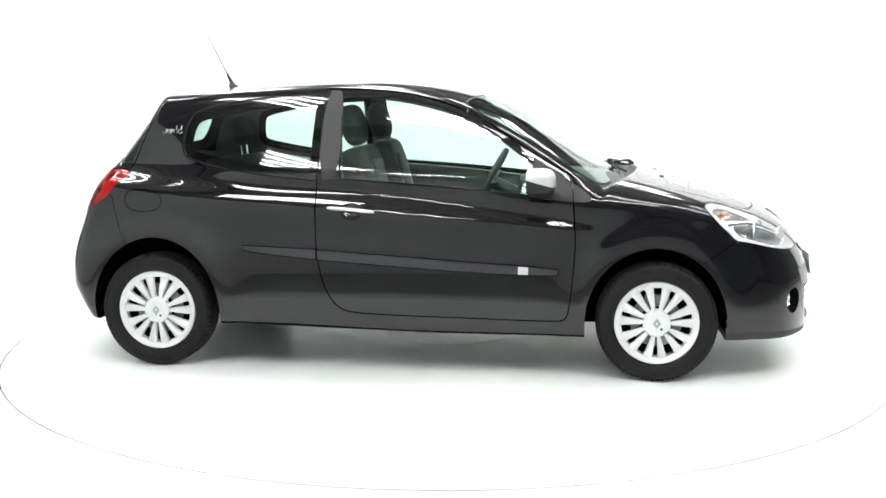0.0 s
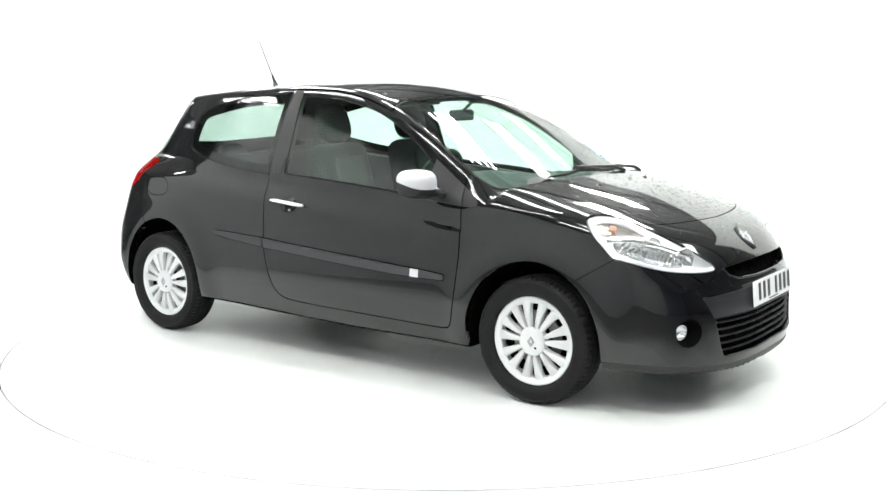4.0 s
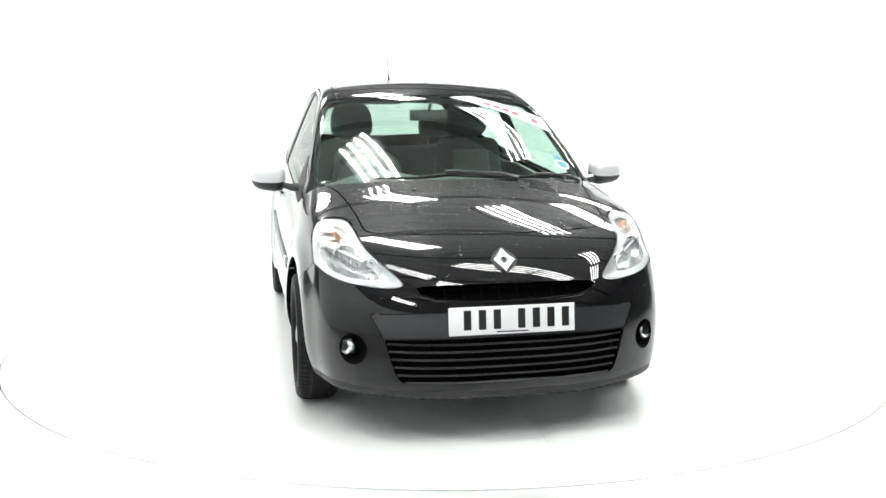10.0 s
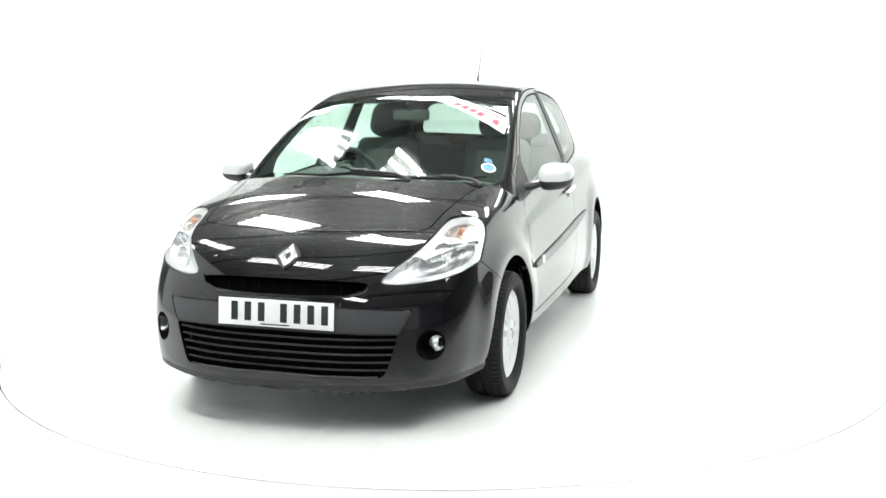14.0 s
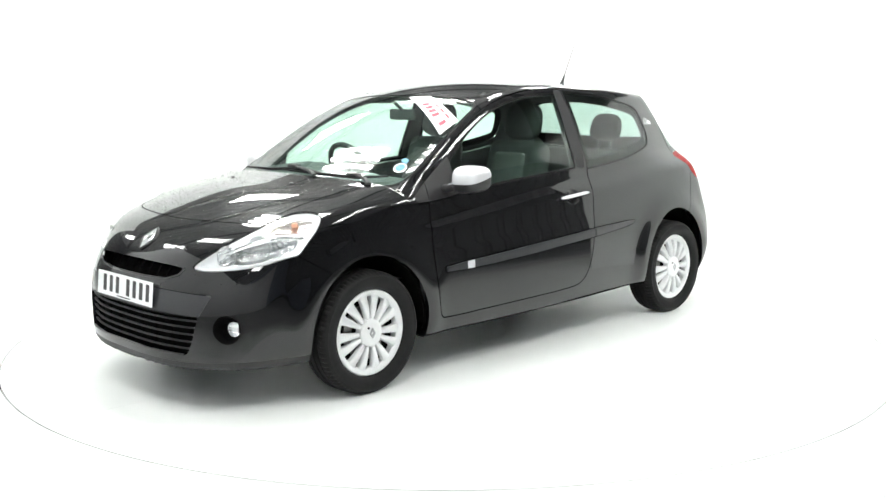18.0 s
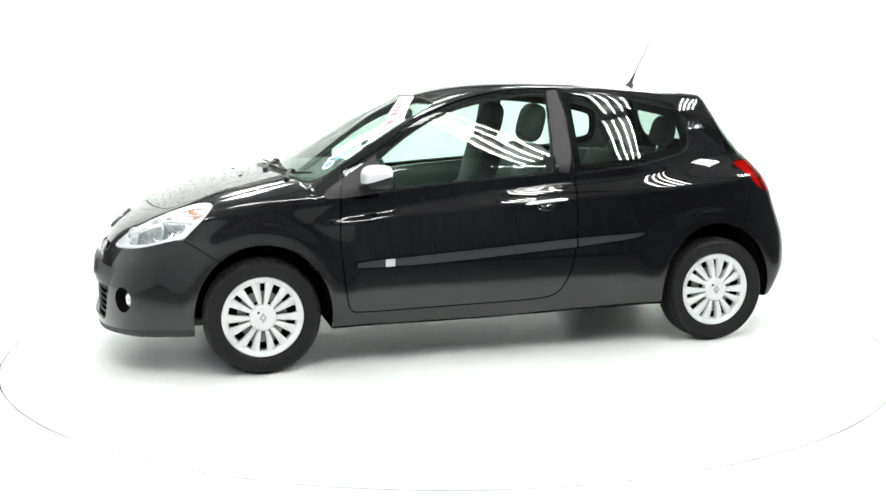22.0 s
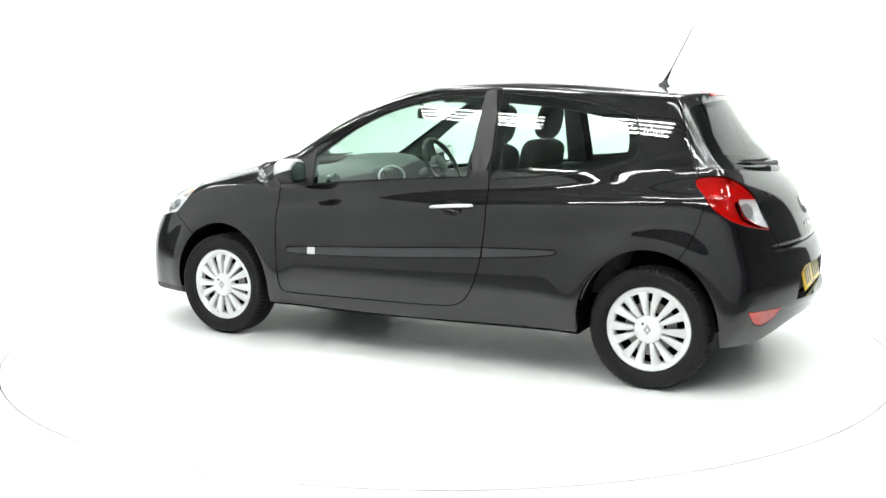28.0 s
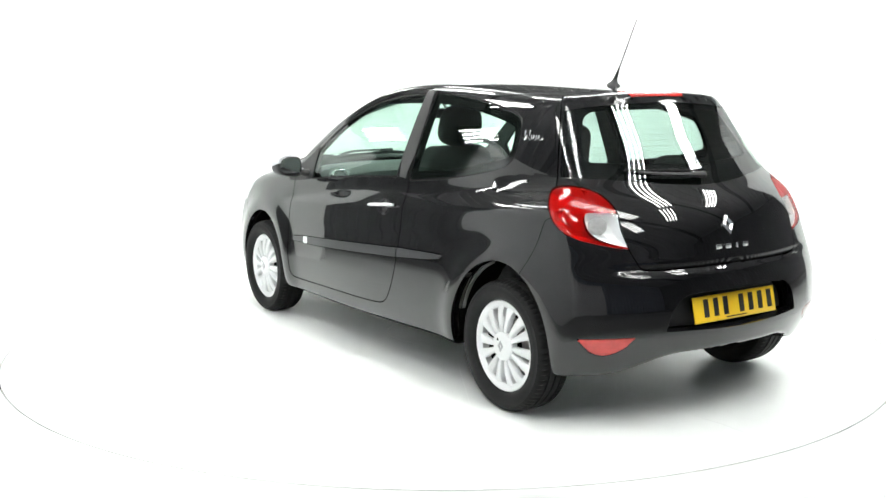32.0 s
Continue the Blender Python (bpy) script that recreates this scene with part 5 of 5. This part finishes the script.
# ---------------------------------------------------------------- sides
for i, sy in enumerate((1, -1)):
    bm = bmesh.new()
    pts, rad = [], []
    for k, x in enumerate(np.linspace(-0.118, -0.358, 13)):
        p, n = on_skin(x, 1.5 * sy, 0.8235 - (x + 0.118) * 0.075, (0, -sy, 0))
        e = min(k, 12 - k)
        pts.append(p + n * (0.018 + 0.012 * min(e / 3, 1)))
        rad.append((0.010, 0.0155, 0.017, 0.017)[min(e, 3)])
    tube(bm, pts, rad, 14, 0.55)
    h = part("door_handle", bm, M_SATIN, doors[i], "silver handle")
    for q in (pts[1], pts[-2]):
        bm = bmesh.new()
        box(bm, q - Vector((0, sy * 0.016, 0)), (0.022, 0.03, 0.016), 0.004)
        part("handle_foot", bm, M_TRIM, h, "black foot")

    # door mirror
    centre = Vector((0.712, 0.908 * sy, 0.992))
    base = bmesh.new()
    bmesh.ops.create_uvsphere(base, u_segments=48, v_segments=32, radius=1)
    power = lambda c, e: math.copysign(abs(c) ** e, c)
    for v in base.verts:
        a, b, c = power(v.co.x, 0.72), power(v.co.y, 0.62), power(v.co.z, 0.66)
        lift = 0.014 * b * 1.0
        v.co = (max(a * 0.082, -0.048) - 0.016 * (b * 0.5 + 0.5), b * sy * 0.086, c * 0.068 * (1 - 0.10 * b) + lift * 0.4)
    for nm, mat, keep, grow, lab in (("mirror_cap", M_SATIN, 1, 1.012, "silver painted cap"), ("mirror_housing", M_TRIM, -1, 0.995, "black plastic housing")):
        bm = base.copy()
        cutz = -0.012
        bmesh.ops.bisect_plane(bm, geom=bm.verts[:] + bm.edges[:] + bm.faces[:], plane_co=(0.04, 0, cutz), plane_no=(0.28 * keep, 0, keep), clear_inner=keep > 0 or keep < 0)
        bmesh.ops.transform(bm, matrix=Matrix.Translation(centre) @ Matrix.Diagonal((grow, grow, grow, 1)), verts=bm.verts)
        part(nm, bm, mat, doors[i], lab)
    base.free()
    bm = bmesh.new()
    prism(bm, [(0.072 * math.copysign(abs(math.cos(a)) ** 0.6, math.cos(a)), 0.052 * math.copysign(abs(math.sin(a)) ** 0.6, math.sin(a))) for a in np.linspace(0, 2 * math.pi, 40, endpoint=False)], 0, 0.003, lambda u, v, w: centre + Vector((-0.056 - w, u, v)))
    part("mirror_rim", bm, M_VOID, doors[i], "black rim")
    bm = bmesh.new()
    prism(bm, [(0.066 * math.copysign(abs(math.cos(a)) ** 0.6, math.cos(a)), 0.046 * math.copysign(abs(math.sin(a)) ** 0.6, math.sin(a))) for a in np.linspace(0, 2 * math.pi, 40, endpoint=False)], 0, 0.002, lambda u, v, w: centre + Vector((-0.060 - w - 0.04 * u * sy, u, v)))
    part("mirror_glass", bm, M_MIRROR, doors[i], "mirror glass")
    bm = bmesh.new()
    tube(bm, [(0.735, 0.745 * sy, 0.938), (0.735, 0.79 * sy, 0.943), (0.735, 0.835 * sy, 0.958), (0.73, 0.87 * sy, 0.966)], [0.040, 0.034, 0.030, 0.026], 14, 0.6)
    part("mirror_arm", bm, M_TRIM, doors[i], "black plastic arm")

    bm = bmesh.new()
    tube(bm, [(0.742, 0.790 * sy, 0.962), (0.738, 0.82 * sy, 0.968), (0.735, 0.85 * sy, 0.972)], [0.014, 0.020, 0.028], 12, 0.5)
    part("mirror_foot", bm, M_SATIN, doors[i], "silver painted foot of the cap")

    # script badge on the rear pillar: an illegible silver flourish
    x0 = -1.19
    p0 = []
    for k in range(7):
        x, z = x0 - 0.014 * k, 1.222 + (0.010 if k in (0, 2) else 0.0)
        p, n = on_skin(x, 1.5 * sy, z, (0, -sy, 0))
        bm = bmesh.new()
        box(bm, p + n * 0.0015, (0.006 if k not in (4, 6) else 0.010, 0.003, 0.036 if k in (0, 2) else 0.018), 0.001, Matrix.Rotation(radians(-12 * sy), 4, "Y"))
        part("script_stroke", bm, M_CHROME, (sides_l[0], sides_r[0])[i], "silver stroke")
    bm = bmesh.new()
    tube(bm, [on_skin(x, 1.5 * sy, 1.218 - 0.01 * (k % 2), (0, -sy, 0))[0] for k, x in enumerate(np.linspace(-1.18, -1.30, 9))], 0.0018, 6)
    part("script_stroke", bm, M_CHROME, (sides_l[0], sides_r[0])[i], "silver stroke")

# ---------------------------------------------------------------- roof and glass
bm = bmesh.new()
lathe(bm, [(0.034, -0.006), (0.032, 0.004), (0.022, 0.012), (0.014, 0.022), (0.011, 0.034)], 20, Matrix.Translation((-1.112, 0, 1.452)) @ Matrix.Rotation(radians(-14), 4, "Y"))
aerial = part("aerial_base", bm, M_TRIM, roof, "black rubber base")
bm = bmesh.new()
tube(bm, [(-1.118, 0, 1.476), (-1.140, 0, 1.522), (-1.146, 0, 1.534)], [0.011, 0.0065, 0.004], 10)
part("aerial_boot", bm, M_RUBBER, aerial, "black rubber boot")
bm = bmesh.new()
tube(bm, [(-1.140, 0, 1.522), (-1.20, 0, 1.642), (-1.257, 0, 1.757)], [0.0042, 0.0038, 0.0032], 8)
part("aerial_rod", bm, M_ROD, aerial, "thin grey rod")


def on_top(x, y, lift):
    p, n = on_skin(x, y, 2.2, (0, 0, -1))
    p = p + n * lift
    p.z = max(p.z, 1.013 - 0.10 * y * y)                  # what bridges the cowl stays level with the bonnet
    return p


def wiper(pivot, pod, blade):
    """A parked wiper: the arm from its pivot to the pod, and the blade along the foot of the glass. Places are (x, y)."""
    bm = bmesh.new()
    a, b = on_top(*pivot, 0.004), on_top(*pod, 0.034)
    tube(bm, [a, a.lerp(b, 0.25) + Vector((0, 0, 0.016)), a.lerp(b, 0.7) + Vector((0, 0, 0.010)), b], [0.016, 0.012, 0.009, 0.008], 8, 0.7)
    box(bm, b, (0.034, 0.085, 0.022), 0.006)
    arm = part("wiper_arm", bm, M_TRIM, windscreen, "black wiper arm with its pod")
    bm = bmesh.new()
    tube(bm, [on_top(x, y, 0.020) for x, y in blade], [0.005, 0.010, 0.012, 0.010, 0.005], 8, 0.8)
    part("wiper_blade", bm, M_RUBBER, arm, "black wiper blade")


wiper((1.20, 0.28), (1.085, -0.02), ((1.145, -0.42), (1.105, -0.20), (1.085, -0.04), (1.088, 0.12), (1.10, 0.27)))
wiper((1.13, 0.62), (1.060, 0.44), ((1.19, -0.02), (1.135, 0.14), (1.10, 0.28), (1.055, 0.46), (0.985, 0.61)))
for y in (0.26, -0.26):
    bm = bmesh.new()
    bmesh.ops.create_uvsphere(bm, u_segments=14, v_segments=8, radius=1, matrix=Matrix.Translation(on_skin(1.33, y, 2.2, (0, 0, -1))[0]) @ Matrix.Diagonal((0.014, 0.012, 0.007, 1)))
    part("washer_jet", bm, M_TRIM, bonnet, "small black washer jet")
bm = bmesh.new()                                      # rear wiper
q = [on_skin(-2.6, y, z, (1, 0, 0)) for y, z in ((0.0, 1.040), (0.10, 1.043), (0.22, 1.050), (0.34, 1.062))]
tube(bm, [p + n * 0.022 for p, n in q], [0.020, 0.012, 0.010, 0.006], 10, 0.8)
rw = part("rear_wiper", bm, M_TRIM, tailgate, "black rear wiper")
bm = bmesh.new()
q = [on_skin(-2.6, y, z, (1, 0, 0)) for y, z in ((0.0, 1.066), (0.13, 1.068), (0.26, 1.072), (0.39, 1.080))]
tube(bm, [p + n * 0.010 for p, n in q], [0.004, 0.008, 0.008, 0.004], 8)
part("wiper_blade", bm, M_RUBBER, rw, "black blade")


def decal(name, corners, nu, nv, lift, mat, parent, label):
    """A thin sheet on the windscreen between four corners given as (x, y)."""
    bm = bmesh.new()
    (ax, ay), (bx, by), (cx, cy), (dx, dy) = corners
    rows = []
    for j in range(nv + 1):
        v = j / nv
        rows.append([bm.verts.new(on_top((ax * (1 - u) + bx * u) * (1 - v) + (dx * (1 - u) + cx * u) * v, (ay * (1 - u) + by * u) * (1 - v) + (dy * (1 - u) + cy * u) * v, lift)) for u in np.linspace(0, 1, nu + 1)])
    for a, b in zip(rows, rows[1:]):
        for i in range(nu):
            bm.faces.new((a[i], a[i + 1], b[i + 1], b[i]))
    return part(name, bm, mat, parent, label)


STICKER = ((0.345, 0.235), (0.388, 0.105), (0.640, 0.615), (0.500, 0.612))
sticker = decal("sticker", STICKER, 3, 14, -0.0005, M_PAPER, windscreen, "white sticker with red marks")
for k in range(6):
    v0, v1 = 0.30 + 0.105 * k, 0.375 + 0.105 * k
    mixc = lambda u, v: tuple((STICKER[0][i] * (1 - u) + STICKER[1][i] * u) * (1 - v) + (STICKER[3][i] * (1 - u) + STICKER[2][i] * u) * v for i in (0, 1))
    if k == 4:
        continue
    decal("sticker_mark", (mixc(0.45, v0), mixc(0.80, v0), mixc(0.80, v1), mixc(0.45, v1)), 2, 2, 0.0008, M_REDINK, windscreen, "red mark")
for k in range(3):
    v0, v1 = 0.38 + 0.17 * k, 0.51 + 0.17 * k
    decal("sticker_mark", (mixc(0.20, v0), mixc(0.30, v0), mixc(0.30, v1), mixc(0.20, v1)), 1, 2, 0.0008, M_REDINK, windscreen, "red mark")
for nm, r, mat, lift in (("tax_disc", 0.038, M_PAPER, -0.0005), ("disc_print", 0.029, M_BLUEINK, 0.0006)):
    bm = bmesh.new()
    ring = [on_top(0.905 + r * 0.82 * math.sin(a), 0.600 + r * math.cos(a), lift) for a in np.linspace(0, 2 * math.pi, 28, endpoint=False)]
    bm.faces.new([bm.verts.new(p) for p in ring])
    part(nm, bm, mat, windscreen, "round paper disc")
decal("permit", ((0.845, 0.565), (0.845, 0.605), (0.872, 0.612), (0.872, 0.568)), 2, 2, -0.0005, M_BLUEINK, windscreen, "small blue permit")

# ---------------------------------------------------------------- cabin
def rounded(name, centre, size, bevel, mat, parent, label, turn=None, taper=0.0, segs=4):
    bm = bmesh.new()
    box(bm, (0, 0, 0), size, bevel, segments=segs)
    for v in bm.verts:
        k = 1 - taper * (v.co.z / size[2] + 0.5)
        v.co = (v.co.x, v.co.y * k, v.co.z)
    bmesh.ops.transform(bm, matrix=Matrix.Translation(centre) @ (turn or Matrix()), verts=bm.verts)
    return part(name, bm, mat, parent, label)


def cushion(name, centre, half, parent, turn):
    """A plump pad: a rounded block with soft edges."""
    bm = bmesh.new()
    bmesh.ops.create_uvsphere(bm, u_segments=28, v_segments=18, radius=1)
    soft = lambda c, e: math.copysign(abs(c) ** e, c)
    for v in bm.verts:
        a, b, c = soft(v.co.x, 0.8), soft(v.co.y, 0.66), soft(v.co.z, 0.66)
        v.co = (a * half[0], b * half[1] * (1 - 0.08 * c), c * half[2])
    bmesh.ops.transform(bm, matrix=Matrix.Translation(centre) @ turn, verts=bm.verts)
    return part(name, bm, M_CLOTH, parent, "dark cloth headrest")


for sy in (1, -1):
    y = 0.36 * sy
    lean = Matrix.Rotation(radians(-14), 4, "Y")
    seat = rounded("seat", (0.02, y, 0.50), (0.50, 0.50, 0.18), 0.06, M_CLOTH, car, "dark cloth front seat", Matrix.Rotation(radians(-8), 4, "Y"))
    rounded("seat_back", (-0.22, y, 0.83), (0.16, 0.50, 0.62), 0.065, M_CLOTH, seat, "dark cloth backrest", lean, 0.22)
    rounded("seat_centre", (-0.15, y, 0.82), (0.06, 0.28, 0.50), 0.025, M_CLOTHGREY, seat, "grey cloth panel", lean, 0.15)
    cushion("headrest", (-0.315, y, 1.245), (0.060, 0.128, 0.112), seat, lean)
    for dy in (-0.055, 0.055):
        bm = bmesh.new()
        tube(bm, [(-0.29, y + dy, 1.08), (-0.31, y + dy, 1.19)], 0.006, 8)
        part("headrest_post", bm, M_CHROME, seat, "steel post")
bench = rounded("rear_seat", (-0.83, 0, 0.50), (0.46, 1.22, 0.20), 0.06, M_CLOTH, car, "dark cloth rear bench")
rounded("rear_backrest", (-1.08, 0, 0.78), (0.15, 1.22, 0.54), 0.06, M_CLOTH, bench, "dark cloth backrest", Matrix.Rotation(radians(-18), 4, "Y"))
for y, z in ((-0.33, 1.015), (0.33, 1.185)):             # one pushed down, one raised
    cushion("headrest", (-1.175, y, z), (0.048, 0.115, 0.090), bench, Matrix.Rotation(radians(-14), 4, "Y"))
for dy in (-0.05, 0.05):
    bm = bmesh.new()
    tube(bm, [(-1.16, 0.33 + dy, 1.02), (-1.175, 0.33 + dy, 1.13)], 0.006, 8)
    part("headrest_post", bm, M_CHROME, bench, "steel post")

# dashboard: a swept section with a hooded instrument pod and air vents
bm = bmesh.new()
sect = ((1.10, 0.955), (0.98, 0.975), (0.82, 0.985), (0.70, 0.972), (0.635, 0.935), (0.615, 0.86), (0.64, 0.76), (0.66, 0.55), (1.0, 0.50))
rows = []
for y in np.linspace(-0.69, 0.69, 25):
    edge = 1 - 0.10 * (abs(y) / 0.69) ** 4
    hood = 0.045 * math.exp(-((y + 0.36) / 0.16) ** 2)
    mid = -0.02 * math.exp(-(y / 0.12) ** 2)
    rows.append([bm.verts.new((x - (0.05 * hood / 0.045 if 0.6 < x < 0.85 else 0) + mid * (x < 0.7), y, 0.5 + (z - 0.5) * edge + (hood if z > 0.9 else 0))) for x, z in sect])
for a, b in zip(rows, rows[1:]):
    for i in range(len(sect) - 1):
        bm.faces.new((a[i], a[i + 1], b[i + 1], b[i]))
dash = part("dashboard", bm, M_DASH, car, "dark grey plastic dashboard")
for y in (-0.60, 0.60, -0.09, 0.09):
    bm = bmesh.new()
    m = Matrix.Translation((0.615, y, 0.905)) @ Matrix.Rotation(radians(-75), 4, "Y")
    rr = lathe(bm, [(0.058, -0.02), (0.058, 0.010), (0.052, 0.014), (0.046, 0.010), (0.044, -0.01)], 28, m)
    part("air_vent", bm, M_CHROME if abs(y) > 0.3 else M_DASH, dash, "round vent with a silver ring" if abs(y) > 0.3 else "round dark vent")
m = Matrix.Translation((0.603, 0, 0.900)) @ Matrix.Rotation(radians(-75), 4, "Y")
bm = bmesh.new()
tube(bm, [m @ Vector((0.062 * math.sin(a), 0.155 * math.cos(a), 0.016)) for a in np.linspace(0, 2 * math.pi, 41)], 0.0065, 8)
part("console_bezel", bm, M_SATIN, dash, "oval silver bezel round the middle vents")
m = Matrix.Translation((0.425, -0.36, 0.955)) @ Matrix.Rotation(radians(-62), 4, "Y")
bm = bmesh.new()
ring = [(0.178 * math.cos(a), 0.178 * math.sin(a), 0) for a in np.linspace(0, 2 * math.pi, 49)]
tube(bm, [m @ Vector(p) for p in ring], 0.0155, 12)
sw = part("steering_wheel", bm, M_CLOTH, car, "black steering wheel on the car's right")
bm = bmesh.new()
for a in (0, 180, 255, 285):
    p = Vector((0.17 * math.cos(radians(a - 90)), 0.17 * math.sin(radians(a - 90)), -0.005))
    tube(bm, [m @ Vector((0, 0, -0.02)), m @ p], [0.03, 0.014], 8, 0.5)
rr = lathe(bm, [(0.075, -0.03), (0.072, 0.0), (0.05, 0.012), (0.02, 0.016)], 24, m)
bm.faces.new(rr[-1])
part("steering_hub", bm, M_DASH, sw, "black steering hub")
bm = bmesh.new()
tube(bm, [(0.62, -0.36, 0.86), (0.45, -0.36, 0.94)], [0.04, 0.035], 10)
part("steering_column", bm, M_DASH, sw, "black column")
mirror = rounded("rear_view_mirror", (0.335, 0.0, 1.292), (0.03, 0.215, 0.062), 0.014, M_DASH, windscreen, "black rear-view mirror")
bm = bmesh.new()
tube(bm, [(0.335, 0, 1.31), (0.40, 0, 1.36)], 0.009, 8)
part("mirror_stalk", bm, M_DASH, mirror, "black stalk")
for sy in (1, -1):
    rounded("sun_visor", (0.235, 0.33 * sy, 1.385), (0.14, 0.36, 0.016), 0.007, M_LINING, windscreen, "grey sun visor", Matrix.Rotation(radians(22), 4, "Y"))
# rear window surround seen through the glass
panel("window_surround", sk, A["rear_glass"] & (V["well"] > 0), M_VOID, tailgate, "black window surround", "joined", sink=0.014, flange=0)


for z in np.linspace(1.13, 1.33, 9):                  # heating wires in the rear glass
    reach = 0.475 - 0.42 * (z - 1.15)
    bm = bmesh.new()
    tube(bm, [on_skin(-2.6, y, z, (1, 0, 0))[0] + Vector((0.006, 0, 0)) for y in np.linspace(-reach, reach, 13)], 0.0004, 4)
    part("heating_wire", bm, M_WIRE, tailgate, "thin brown wire in the glass")


# ---------------------------------------------------------------- rain left on the upper panels
def raindrops(chosen, count, owner, low, high, seed):
    """Small domes scattered over the chosen triangles and their mirror images, as one mesh."""
    rng = np.random.default_rng(seed)
    t = sk.t[chosen]
    a, b, c = sk.p[t[:, 0]], sk.p[t[:, 1]], sk.p[t[:, 2]]
    area = np.linalg.norm(np.cross(b - a, c - a), axis=1) * np.clip(sk.n[t[:, 0], 2], 0.02, 1)
    i = rng.choice(len(t), count, p=area / area.sum())
    u, v = rng.random(count), rng.random(count)
    flip = u + v > 1
    u, v = np.where(flip, 1 - u, u), np.where(flip, 1 - v, v)
    p = a[i] + (b - a)[i] * u[:, None] + (c - a)[i] * v[:, None]
    n = sk.n[t[i, 0]].copy()
    s = np.where(rng.random(count) < 0.5, -1, 1)
    p[:, 1] *= s
    n[:, 1] *= s
    r = 0.95 * (low + (high - low) * rng.random(count) ** 3.0)
    side = np.cross(n, (0.3, 0.9, 0.1))
    side /= np.linalg.norm(side, axis=1, keepdims=True)
    up = np.cross(n, side)
    rows = []
    for k, h in ((1.0, -0.05), (0.75, 0.25), (0.35, 0.42)):
        for j in range(7):
            w = 2 * math.pi * j / 7
            rows.append(p + (side * math.cos(w) + up * math.sin(w) * 1.25) * (r * k)[:, None] + n * (r * h)[:, None])
    co = np.stack(rows, 1).reshape(-1, 3)
    one = [(j, (j + 1) % 7, 7 + (j + 1) % 7, 7 + j) for j in range(7)] + [(7 + j, 7 + (j + 1) % 7, 14 + (j + 1) % 7, 14 + j) for j in range(7)]
    faces = [tuple(21 * q + k for k in f) for q in range(count) for f in one] + [tuple(21 * q + 14 + k for k in range(7)) for q in range(count)]
    ob = loose("rain_water", co, faces, M_WATER, owner, "clear beads of rain", True)
    tagged(ob, kind="stuff")


raindrops(A["bonnet"], 2600, bonnet, 0.0014, 0.0046, 1)
raindrops(A["roof"], 1800, roof, 0.0014, 0.0042, 2)
raindrops(A["screen"], 1300, windscreen, 0.0012, 0.0036, 3)
raindrops(A["front_bumper"] & (CN[:, 2] > 0.3), 800, front_bumper, 0.0014, 0.0040, 4)
raindrops(A["wing"] & (CN[:, 2] > 0.35), 350, wings[0], 0.0012, 0.0032, 5)
raindrops(A["tailgate"] & (C[:, 2] < 1.02), 220, tailgate, 0.0010, 0.0028, 6)
raindrops(A["rear_glass"], 450, tailgate, 0.0010, 0.0026, 7)
raindrops(A["body_side"] & (CN[:, 2] > 0.3) & (C[:, 2] > 0.9), 260, sides_l[0], 0.0010, 0.0028, 8)


def motions():
    """The turntable turns, and the car with it."""
    spin = curve(SPIN_TIMES, SPIN_TURNS)
    rows, disc_rows = [], []
    for t in range(33):
        turn = float(spin(t))
        at = Matrix.Rotation(radians(turn), 3, "Z") @ Vector((-AXIS_X, -AXIS_Y, 0))
        rows.append((t, pose(at.x, at.y, 0, 0, 0, turn)))
        disc_rows.append((t, pose(0, 0, 0, 0, 0, turn)))
    walk(car, rows)
    walk(turntable, disc_rows)


motions()
